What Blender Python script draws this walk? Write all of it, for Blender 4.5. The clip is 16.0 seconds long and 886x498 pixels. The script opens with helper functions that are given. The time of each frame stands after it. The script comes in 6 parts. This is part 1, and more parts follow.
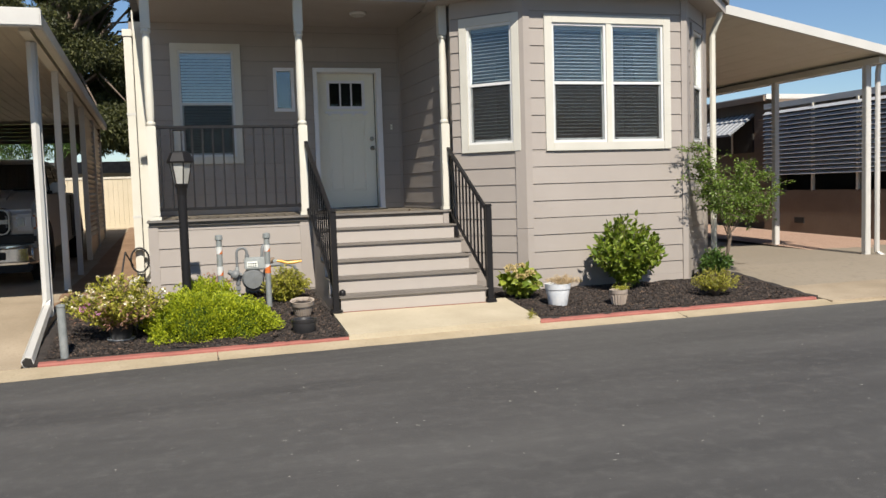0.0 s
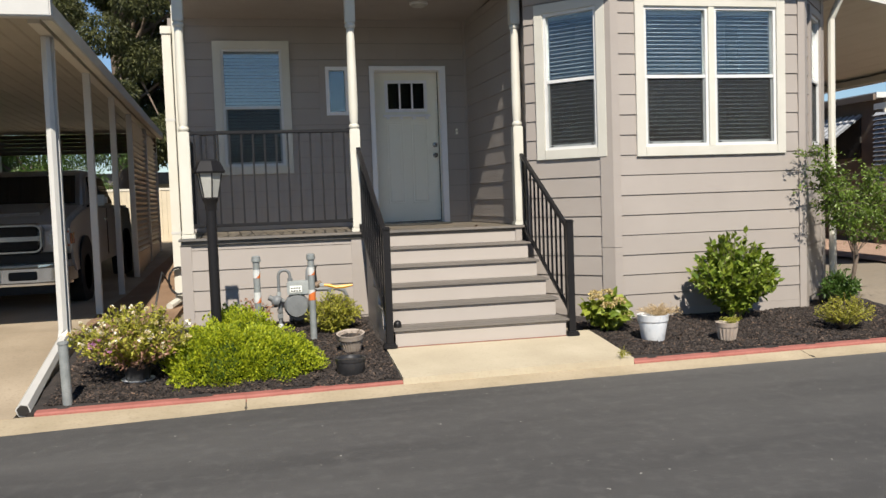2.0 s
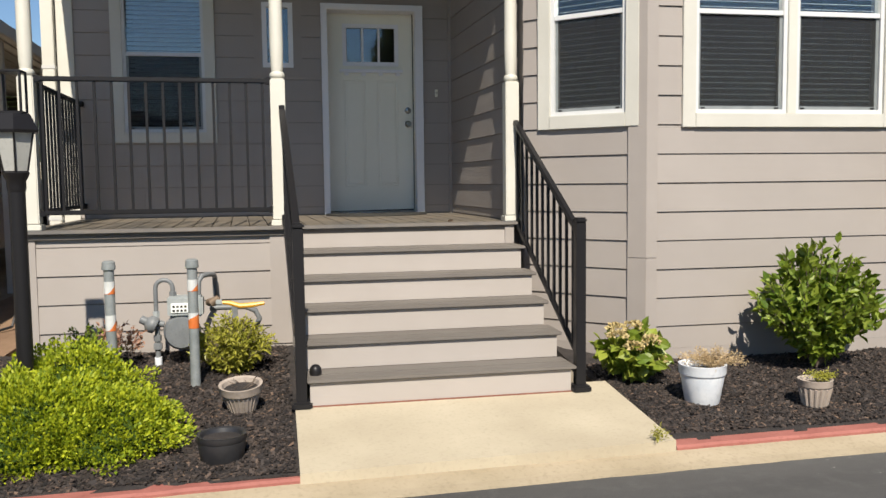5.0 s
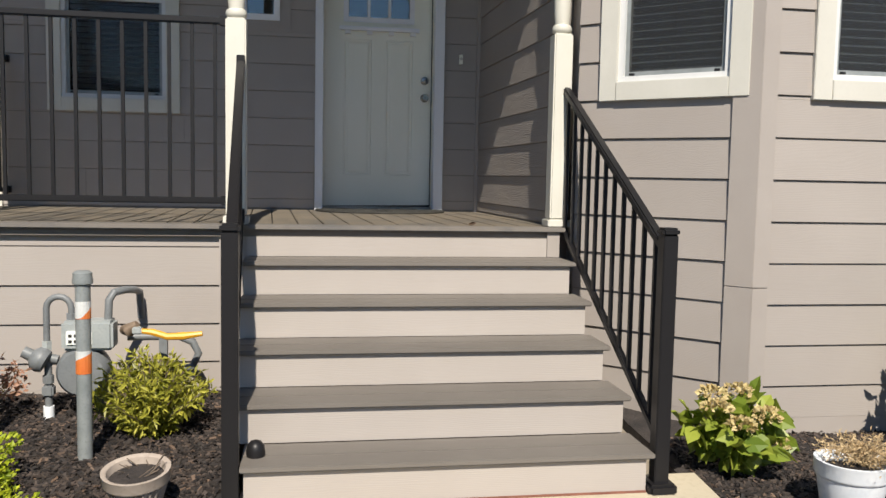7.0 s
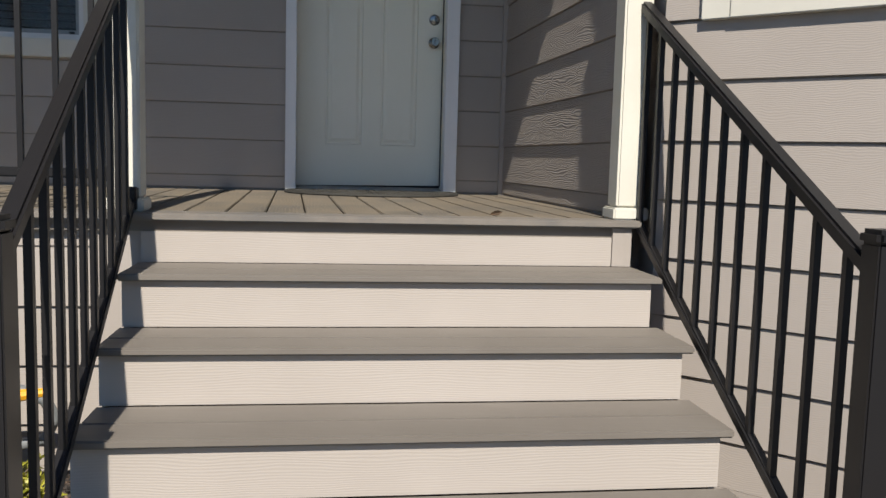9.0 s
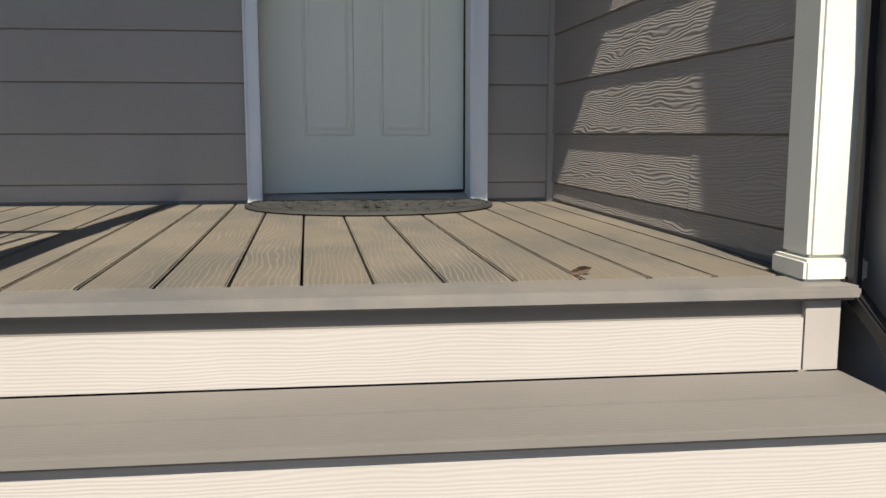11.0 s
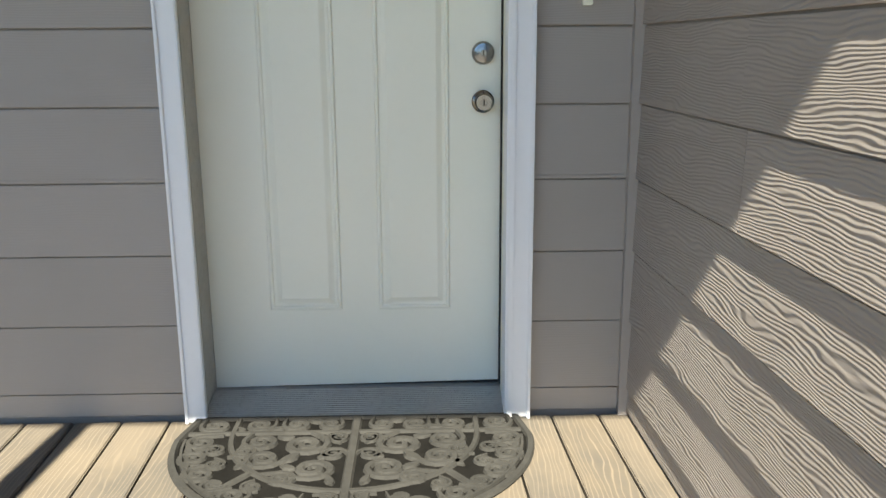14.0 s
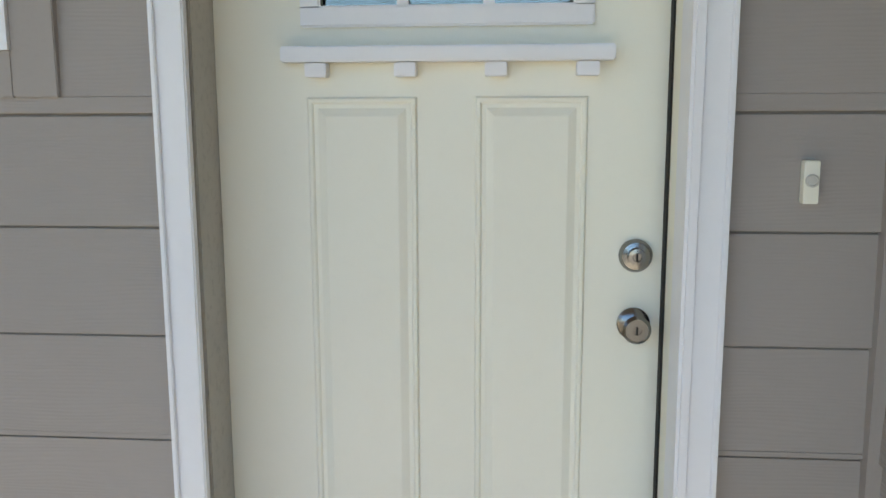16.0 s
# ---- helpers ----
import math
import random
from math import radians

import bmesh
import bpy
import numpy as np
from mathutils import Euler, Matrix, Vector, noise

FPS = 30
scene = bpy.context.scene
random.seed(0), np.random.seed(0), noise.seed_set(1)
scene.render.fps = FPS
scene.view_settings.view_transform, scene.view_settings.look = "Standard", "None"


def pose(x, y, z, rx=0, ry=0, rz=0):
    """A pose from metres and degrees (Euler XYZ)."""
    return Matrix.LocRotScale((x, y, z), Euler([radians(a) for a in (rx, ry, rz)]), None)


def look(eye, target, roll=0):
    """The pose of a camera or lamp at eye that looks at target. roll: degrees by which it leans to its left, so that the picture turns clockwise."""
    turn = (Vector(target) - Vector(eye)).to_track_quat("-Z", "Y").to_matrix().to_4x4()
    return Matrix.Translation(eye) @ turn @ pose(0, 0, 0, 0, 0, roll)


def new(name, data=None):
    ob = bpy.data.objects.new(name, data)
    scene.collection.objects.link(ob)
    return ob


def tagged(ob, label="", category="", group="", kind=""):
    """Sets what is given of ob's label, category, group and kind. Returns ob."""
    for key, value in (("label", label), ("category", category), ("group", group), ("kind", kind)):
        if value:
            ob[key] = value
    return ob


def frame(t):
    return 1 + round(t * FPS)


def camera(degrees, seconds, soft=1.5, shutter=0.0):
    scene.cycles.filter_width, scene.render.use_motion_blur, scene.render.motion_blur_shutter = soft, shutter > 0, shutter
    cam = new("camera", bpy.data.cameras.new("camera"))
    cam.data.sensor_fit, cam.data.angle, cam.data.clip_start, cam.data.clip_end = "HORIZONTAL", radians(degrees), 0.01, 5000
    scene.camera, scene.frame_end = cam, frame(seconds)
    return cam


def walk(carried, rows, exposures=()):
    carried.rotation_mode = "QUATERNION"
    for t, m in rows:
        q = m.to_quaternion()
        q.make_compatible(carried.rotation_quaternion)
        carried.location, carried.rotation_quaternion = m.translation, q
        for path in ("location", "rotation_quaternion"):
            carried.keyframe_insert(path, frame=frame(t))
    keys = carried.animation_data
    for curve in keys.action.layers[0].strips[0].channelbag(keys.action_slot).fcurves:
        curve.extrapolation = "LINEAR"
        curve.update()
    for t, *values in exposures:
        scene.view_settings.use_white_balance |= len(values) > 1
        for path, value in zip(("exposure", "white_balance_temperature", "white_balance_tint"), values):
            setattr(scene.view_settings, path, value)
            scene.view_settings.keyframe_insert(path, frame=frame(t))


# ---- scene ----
cam = camera(55.0, 16.0)
PATH = [
    (0, (0.836, -1.044, 1.479), (1.405, 0.868, 1.336), -1.8),
    (0.5, (0.833, -0.772, 1.508), (1.328, 1.162, 1.39), -2.1),
    (1, (0.936, -0.472, 1.513), (1.39, 1.472, 1.406), -2.1),
    (1.5, (1.087, -0.096, 1.505), (1.515, 1.854, 1.398), -2.0),
    (2, (1.208, 0.323, 1.524), (1.622, 2.276, 1.406), -2.0),
    (2.5, (1.383, 0.736, 1.522), (1.791, 2.689, 1.39), -1.9),
    (3, (1.502, 1.177, 1.505), (1.917, 3.128, 1.362), -1.8),
    (3.5, (1.685, 1.578, 1.535), (2.101, 3.528, 1.374), -1.5),
    (3.7, (1.765, 1.733, 1.543), (2.179, 3.683, 1.38), -1.3),
    (6, (2.375, 3.831, 1.494), (2.734, 5.793, 1.339), -0.1),
    (6.5, (2.449, 4.27, 1.485), (2.798, 6.233, 1.328), 0.5),
    (7, (2.586, 4.693, 1.472), (2.909, 6.66, 1.305), 1.1),
    (7.5, (2.673, 5.129, 1.439), (2.969, 7.098, 1.259), 1.5),
    (8, (2.776, 5.574, 1.412), (3.051, 7.545, 1.219), 1.6),
    (8.2, (2.822, 5.742, 1.403), (3.091, 7.715, 1.212), 1.7),
    (10.5, (3.0, 7.473, 1.429), (3.254, 9.439, 1.165), 0.6),
    (11, (3.061, 7.838, 1.493), (3.293, 9.806, 1.224), -0.0),
    (11.5, (3.062, 8.139, 1.609), (3.262, 10.111, 1.345), -0.4),
    (12, (3.092, 8.33, 1.719), (3.262, 10.305, 1.453), -0.4),
    (12.5, (3.213, 8.526, 1.891), (3.349, 10.498, 1.587), -0.3),
    (13, (3.267, 8.709, 1.983), (3.362, 10.676, 1.637), -0.4),
    (13.5, (3.321, 8.887, 2.121), (3.366, 10.848, 1.728), -0.7),
    (14, (3.375, 9.128, 2.273), (3.418, 11.073, 1.81), -0.4),
    (14.5, (3.406, 9.335, 2.362), (3.399, 11.275, 1.873), -0.3),
    (15, (3.282, 9.493, 2.326), (3.314, 11.464, 1.993), 0.1),
    (15.5, (3.3, 9.744, 2.474), (3.282, 11.714, 2.128), -0.2),
    (16, (3.309, 9.967, 2.537), (3.145, 11.935, 2.218), -0.2),
]
EXPOSURES = [
    (0, 0.56, 6850, 10),
    (2.5, 0.57, 6850, 10),
    (8, 0.58, 6800, 10),
    (10.5, 0.82, 6700, 8),
    (11.5, 1.2, 6750, 7),
    (12.0, 1.6, 6800, 7),
    (13, 1.93, 6850, 6),
    (14.5, 2.14, 7250, 5),
    (16, 2.34, 7350, 6),
]
walk(cam, [(t, look(eye, target, roll)) for t, eye, target, roll in PATH], EXPOSURES)

# ---- world, sun, exposure ----
SUN_WAY = Vector((0.063, 1.0, -1.05)).normalized()
world = bpy.data.worlds.new("sky")
scene.world = world
world.use_nodes = True
wn = world.node_tree.nodes
sky = wn.new("ShaderNodeTexSky")
sky.sky_type = 'NISHITA'
sky.sun_disc = False
sky.sun_elevation = math.asin(-SUN_WAY.z)
sky.sun_rotation = math.atan2(-SUN_WAY.x, -SUN_WAY.y)
sky.air_density, sky.dust_density, sky.ozone_density = 1.0, 0.0, 6.5
wn["Background"].inputs["Strength"].default_value = 0.072
world.node_tree.links.new(sky.outputs[0], wn["Background"].inputs["Color"])
sun = new("sun", bpy.data.lights.new("sun", "SUN"))
sun.data.energy, sun.data.angle, sun.data.color = 4.8, radians(0.53), (1.0, 0.95, 0.87)
sun.matrix_world = look((0, 0, 0), SUN_WAY)

# ---- materials ----
def mat(name, build):
    m = bpy.data.materials.new(name)
    m.use_nodes = True
    nt = m.node_tree
    build(nt, nt.nodes["Principled BSDF"])
    return m


def node(nt, kind, **values):
    n = nt.nodes.new(kind)
    for key, value in values.items():
        n.inputs[key].default_value = value
    return n


def coords(nt, scale=(1, 1, 1), world_space=False):
    g = nt.nodes.new("ShaderNodeNewGeometry") if world_space else nt.nodes.new("ShaderNodeTexCoord")
    mp = nt.nodes.new("ShaderNodeMapping")
    mp.inputs["Scale"].default_value = scale
    nt.links.new(g.outputs["Position" if world_space else "Object"], mp.inputs["Vector"])
    return mp.outputs[0]


def ramp(nt, fac, stops):
    r = nt.nodes.new("ShaderNodeValToRGB")
    els = r.color_ramp.elements
    while len(els) < len(stops):
        els.new(0.5)
    for e, (p, c) in zip(els, stops):
        e.position, e.color = p, (*c, 1) if len(c) == 3 else c
    nt.links.new(fac, r.inputs[0])
    return r.outputs[0]


def mixed(nt, a, b, fac, blend="MIX"):
    m = nt.nodes.new("ShaderNodeMix")
    m.data_type, m.blend_type = "RGBA", blend
    for sock, v in ((m.inputs[0], fac), (m.inputs[6], a), (m.inputs[7], b)):
        if isinstance(v, bpy.types.NodeSocket):
            nt.links.new(v, sock)
        elif isinstance(v, (int, float)):
            sock.default_value = v
        else:
            sock.default_value = (*v, 1)
    return m.outputs[2]


def bump(nt, p, height, strength=0.3, distance=0.01):
    b = nt.nodes.new("ShaderNodeBump")
    b.inputs["Strength"].default_value, b.inputs["Distance"].default_value = strength, distance
    nt.links.new(height, b.inputs["Height"])
    nt.links.new(b.outputs[0], p.inputs["Normal"])


def noise_fac(nt, vec, scale, detail=4.0, rough=0.55, dist=0.0):
    n = node(nt, "ShaderNodeTexNoise", Scale=scale, Detail=detail, Roughness=rough, Distortion=dist)
    nt.links.new(vec, n.inputs["Vector"])
    return n.outputs["Fac"]


def varied(name, c0, c1, scale=6.0, fine=90.0, rough=0.7, strength=0.15, distance=0.003, metal=0.0, stretch=(1, 1, 1), each=0.0, spec=0.5, spots=0.5):
    """A paint, stone or soil: two colours blended by a broad and a fine noise, with fine relief."""
    def build(nt, p):
        v = coords(nt, stretch, True)
        broad, small = noise_fac(nt, v, scale, 5.0), noise_fac(nt, v, fine, 3.0)
        c = ramp(nt, broad, [(0.3, c0), (0.7, c1)])
        c = mixed(nt, c, tuple(x * 0.72 for x in c0), ramp(nt, small, [(0.52, (0, 0, 0)), (0.75, (spots,) * 3)]))
        if each:
            info = nt.nodes.new("ShaderNodeObjectInfo")
            c = mixed(nt, c, ramp(nt, info.outputs["Random"], [(0.0, (1 - each,) * 3), (1.0, (1 + each,) * 3)]), 1.0, "MULTIPLY")
        nt.links.new(c, p.inputs["Base Color"])
        p.inputs["Roughness"].default_value, p.inputs["Metallic"].default_value = rough, metal
        p.inputs["Specular IOR Level"].default_value = spec
        bump(nt, p, small, strength, distance)
    return mat(name, build)


def grained(name, c0, c1, axis, across, pitch=0.007, strength=0.5, distance=0.002, rough=0.65, each=0.06, fleck=0.0, warp_by=9.0):
    """Embossed wood grain: lines along axis, a pitch apart across it, bent by a stretched noise; each piece differs."""
    def build(nt, p):
        s = [1.0, 1.0, 1.0]
        s[axis] = 0.22
        info = nt.nodes.new("ShaderNodeObjectInfo")
        v = coords(nt, s, True)
        shift = nt.nodes.new("ShaderNodeVectorMath")
        shift.operation = "MULTIPLY_ADD"
        nt.links.new(info.outputs["Random"], shift.inputs[0])
        shift.inputs[1].default_value = (37.0, 21.0, 53.0)
        nt.links.new(v, shift.inputs[2])
        warp = noise_fac(nt, shift.outputs[0], 9.0, 3.0, 0.5)
        sep = nt.nodes.new("ShaderNodeSeparateXYZ")
        nt.links.new(v, sep.inputs[0])
        phase = nt.nodes.new("ShaderNodeMath")
        phase.operation = "MULTIPLY"
        phase.inputs[1].default_value = 2 * math.pi / pitch
        nt.links.new(sep.outputs[across], phase.inputs[0])
        total_ = nt.nodes.new("ShaderNodeMath")
        total_.operation = "MULTIPLY_ADD"
        total_.inputs[1].default_value = warp_by * 2 * math.pi
        nt.links.new(warp, total_.inputs[0])
        nt.links.new(phase.outputs[0], total_.inputs[2])
        sine = nt.nodes.new("ShaderNodeMath")
        sine.operation = "SINE"
        nt.links.new(total_.outputs[0], sine.inputs[0])
        fine = noise_fac(nt, shift.outputs[0], 60.0, 4.0, 0.6)
        h = mixed(nt, sine.outputs[0], fine, 0.4)
        broad = noise_fac(nt, coords(nt, (1, 1, 1), True), 1.7, 4.0)
        c = ramp(nt, broad, [(0.3, c0), (0.7, c1)])
        c = mixed(nt, c, ramp(nt, info.outputs["Random"], [(0.0, (1 - each,) * 3), (1.0, (1 + each,) * 3)]), 1.0, "MULTIPLY")
        if fleck:
            grey = mixed(nt, ramp(nt, info.outputs["Random"], [(0.35, (0, 0, 0)), (0.75, (0.75, 0.75, 0.75))]), noise_fac(nt, shift.outputs[0], 5.0, 3.0), 1.0, "MULTIPLY")
            c = mixed(nt, c, tuple(x * f_ for x, f_ in zip(c0, (0.86, 0.90, 1.0))), grey)
            worn = noise_fac(nt, coords(nt, (1, 0.6, 1), True), 3.1, 5.0, 0.62)
            c = mixed(nt, c, tuple(x * f_ for x, f_ in zip(c0, (0.74, 0.80, 0.90))), ramp(nt, worn, [(0.43, (0, 0, 0)), (0.60, (0.95, 0.95, 0.95))]))
            patch = ramp(nt, noise_fac(nt, shift.outputs[0], 3.5, 3.0), [(0.36, (0.35, 0.35, 0.35)), (0.62, (1, 1, 1))])
            lines = ramp(nt, sine.outputs[0], [(0.72, (0, 0, 0)), (0.99, (fleck,) * 3)])
            c = mixed(nt, c, tuple(min(1, x * 1.34) for x in c1), mixed(nt, lines, patch, 1.0, "MULTIPLY"))
        nt.links.new(c, p.inputs["Base Color"])
        p.inputs["Roughness"].default_value = rough
        bump(nt, p, h, strength, distance)
    return mat(name, build)


def plain(name, c, rough=0.5, metal=0.0, spec=0.5):
    return varied(name, c, tuple(min(1, x * 1.08) for x in c), 8.0, 140.0, rough, 0.03, 0.0005, metal, spec=spec, spots=0.06)


def leafy(name, c0, c1, rough=0.45, trans=0.25):
    def build(nt, p):
        g = nt.nodes.new("ShaderNodeNewGeometry")
        c = ramp(nt, g.outputs["Random Per Island"], [(0.0, c0), (1.0, c1)])
        nt.links.new(c, p.inputs["Base Color"])
        p.inputs["Roughness"].default_value = rough
        t = nt.nodes.new("ShaderNodeBsdfTranslucent")
        nt.links.new(mixed(nt, c, (1.2, 1.25, 0.6), 1.0, "MULTIPLY"), t.inputs["Color"])
        m = nt.nodes.new("ShaderNodeMixShader")
        m.inputs[0].default_value = trans
        nt.links.new(p.outputs[0], m.inputs[1])
        nt.links.new(t.outputs[0], m.inputs[2])
        nt.links.new(m.outputs[0], nt.nodes["Material Output"].inputs["Surface"])
    return mat(name, build)


def glass_build(nt, p):
    p.inputs["Base Color"].default_value = (0.8, 0.88, 0.9, 1)
    p.inputs["Roughness"].default_value = 0.015
    p.inputs["Transmission Weight"].default_value = 1.0
    p.inputs["IOR"].default_value = 1.8


def asphalt_build(nt, p):
    v = coords(nt, (1, 1, 1), True)
    broad = noise_fac(nt, coords(nt, (0.16, 0.9, 1), True), 0.9, 6.0, 0.65)
    grain = noise_fac(nt, v, 160.0, 3.0, 0.7)
    chips = node(nt, "ShaderNodeTexVoronoi", Scale=55.0)
    nt.links.new(v, chips.inputs["Vector"])
    c = ramp(nt, broad, [(0.3, (0.038, 0.037, 0.0365)), (0.7, (0.086, 0.0835, 0.080))])
    mid = noise_fac(nt, v, 7.0, 6.0, 0.7)
    c = mixed(nt, c, (0.105, 0.103, 0.098), ramp(nt, mid, [(0.5, (0, 0, 0)), (0.72, (0.55, 0.55, 0.55))]))
    c = mixed(nt, c, (0.10, 0.10, 0.096), ramp(nt, grain, [(0.62, (0, 0, 0)), (0.72, (0.6, 0.6, 0.6))]))
    spots = noise_fac(nt, v, 17.0, 2.0, 0.8)
    c = mixed(nt, c, (0.42, 0.40, 0.36), ramp(nt, spots, [(0.715, (0, 0, 0)), (0.75, (1, 1, 1))]))
    nt.links.new(c, p.inputs["Base Color"])
    p.inputs["Roughness"].default_value = 0.78
    h = mixed(nt, chips.outputs["Distance"], grain, 0.5)
    bump(nt, p, h, 0.45, 0.006)


SIDING = grained("greige_cement_siding", (0.300, 0.268, 0.243), (0.328, 0.294, 0.268), 0, 2, 0.0075, 0.22, 0.0009, 0.62, 0.03, 0.0, 7.0)
RISER = grained("pale_riser_board", (0.345, 0.31, 0.28), (0.375, 0.338, 0.308), 0, 2, 0.0075, 0.22, 0.0009, 0.62, 0.03, 0.0, 7.0)
SIDING_Y = grained("greige_cement_siding_side", (0.300, 0.268, 0.243), (0.328, 0.294, 0.268), 1, 2, 0.0085, 0.6, 0.0017, 0.62, 0.03, 0.0, 12.0)
BACKING = plain("wall_backing", (0.22, 0.198, 0.18), 0.8)
GREIGE = varied("greige_trim_paint", (0.305, 0.272, 0.247), (0.33, 0.296, 0.27), 3, 120, 0.6, 0.08, 0.001, spots=0.12)
CREAM = varied("cream_trim_paint", (0.54, 0.525, 0.46), (0.59, 0.575, 0.51), 3, 60, 0.5, 0.06, 0.001, spots=0.08)
CASING = varied("cream_window_casing", (0.50, 0.485, 0.43), (0.55, 0.535, 0.48), 3, 60, 0.5, 0.06, 0.001, spots=0.1)
WHITE = varied("white_paint", (0.74, 0.75, 0.77), (0.79, 0.79, 0.80), 3, 60, 0.45, 0.05, 0.001, spots=0.05)
VINYL = plain("white_vinyl", (0.58, 0.585, 0.58), 0.35)
DOOR = varied("pale_cream_door_paint", (0.79, 0.775, 0.66), (0.82, 0.80, 0.70), 1.5, 50, 0.4, 0.03, 0.0006, spots=0.04)
DECK = grained("tan_composite_decking", (0.142, 0.118, 0.088), (0.182, 0.151, 0.111), 1, 0, 0.0135, 0.3, 0.001, 0.62, 0.12, 0.85, 6.5)
DECK_X = grained("tan_composite_edging", (0.165, 0.144, 0.12), (0.192, 0.168, 0.142), 0, 1, 0.012, 0.2, 0.0008, 0.6, 0.05, 0.1, 3.0)
TREAD = grained("grey_composite_tread", (0.13, 0.115, 0.10), (0.162, 0.145, 0.127), 0, 1, 0.012, 0.25, 0.0008, 0.6, 0.05, 0.0, 3.0)
BLACK = plain("black_powder_coat", (0.011, 0.0105, 0.0115), 0.42, spec=0.3)
# near-black for painted shade in gaps and openings, and for black parts
DARKGAP = plain("shade_and_black", (0.02, 0.018, 0.016), 0.9)
GLASS = mat("window_glass", glass_build)
BLIND = plain("pale_blind_slat", (0.25, 0.265, 0.27), 0.5)
BLIND_G = plain("greige_blind_slat", (0.13, 0.125, 0.115), 0.55)
BLIND_W = plain("white_blind_slat", (0.66, 0.69, 0.72), 0.5)


def screen_build(nt, p):
    p.inputs["Base Color"].default_value = (0.02, 0.02, 0.02, 1)
    p.inputs["Roughness"].default_value = 0.9
    clear = nt.nodes.new("ShaderNodeBsdfTransparent")
    m = nt.nodes.new("ShaderNodeMixShader")
    m.inputs[0].default_value = 0.42
    nt.links.new(clear.outputs[0], m.inputs[1])
    nt.links.new(p.outputs[0], m.inputs[2])
    nt.links.new(m.outputs[0], nt.nodes["Material Output"].inputs["Surface"])


MESH = mat("insect_screen", screen_build)
# near-black that puts the shade of the unlit rooms into the colour
INSIDE = plain("room_shade_paint", (0.05, 0.05, 0.052), 0.9)
ASPHALT = mat("asphalt", asphalt_build)
CONCRETE = varied("pale_concrete", (0.37, 0.315, 0.225), (0.48, 0.42, 0.31), 1.3, 45, 0.85, 0.3, 0.003, spots=0.3)
DRIVE = varied("stained_concrete", (0.24, 0.19, 0.13), (0.38, 0.31, 0.225), 0.9, 40, 0.85, 0.3, 0.003)
KERB = varied("weathered_kerb_concrete", (0.30, 0.245, 0.16), (0.41, 0.34, 0.24), 1.6, 40, 0.88, 0.4, 0.004)
RED = varied("faded_red_kerb_paint", (0.26, 0.085, 0.067), (0.34, 0.125, 0.10), 4, 50, 0.75, 0.3, 0.003)
SOIL = varied("mulch_bed", (0.018, 0.015, 0.014), (0.045, 0.036, 0.032), 9, 60, 0.95, 0.9, 0.02)
DIRT = varied("dry_dirt", (0.19, 0.115, 0.068), (0.28, 0.18, 0.11), 1.4, 30, 0.95, 0.6, 0.01)
LAND = varied("pale_ground", (0.2, 0.17, 0.13), (0.26, 0.22, 0.17), 0.2, 14, 0.95, 0.4, 0.02)
GRAVEL = varied("peach_gravel", (0.32, 0.20, 0.145), (0.50, 0.345, 0.26), 26, 90, 0.9, 1.0, 0.02)
STEEL = plain("satin_nickel", (0.26, 0.25, 0.24), 0.22, 1.0)
GALV = varied("galvanised_grey_paint", (0.20, 0.22, 0.22), (0.28, 0.30, 0.30), 12, 90, 0.5, 0.2, 0.002, 0.2)
ROOF = varied("grey_roof_shingle", (0.12, 0.115, 0.11), (0.2, 0.19, 0.18), 6, 60, 0.95, 0.6, 0.006)
CARPORT = varied("cream_aluminium_paint", (0.55, 0.52, 0.44), (0.60, 0.57, 0.49), 2, 40, 0.5, 0.04, 0.001, spots=0.1)
CARPORT_W = varied("white_aluminium_paint", (0.48, 0.475, 0.455), (0.54, 0.535, 0.51), 2, 40, 0.4, 0.04, 0.001, spots=0.1)
# darker than CARPORT: shade under the roof is put into the tan colour
CARPORT_U = varied("tan_underside_with_shade", (0.34, 0.31, 0.25), (0.40, 0.365, 0.295), 2, 40, 0.6, 0.04, 0.001, spots=0.1)

# ---- building helpers ----
def thing(name, at, label, category, group="", kind=""):
    ob = new(name)
    ob.location = at
    ob.empty_display_size = 0.1
    return tagged(ob, label, category, group, kind)


def mesh_of(bm, name, material, smooth=False):
    me = bpy.data.meshes.new(name)
    bmesh.ops.recalc_face_normals(bm, faces=bm.faces)
    bm.to_mesh(me)
    bm.free()
    me.materials.append(material)
    if smooth:
        for f in me.polygons:
            f.use_smooth = True
        me.set_sharp_from_angle(angle=radians(40))
    return me


def total(ob):
    """Where a thing or part stands, summed over its parents."""
    v = Vector(ob.location)
    while ob.parent:
        ob = ob.parent
        v += ob.location
    return v


def part(name, bm, material, parent, label="", smooth=False, kind=""):
    """One mesh object under a thing or a part; the bmesh is in world metres."""
    if parent is not None:
        bmesh.ops.translate(bm, verts=bm.verts, vec=-total(parent))
    ob = new(name, mesh_of(bm, name, material, smooth))
    ob.parent = parent
    return tagged(ob, label, kind=kind)


def setting(name, bm, material, label="", category="", smooth=False):
    return tagged(new(name, mesh_of(bm, name, material, smooth)), label, category, kind="structure")


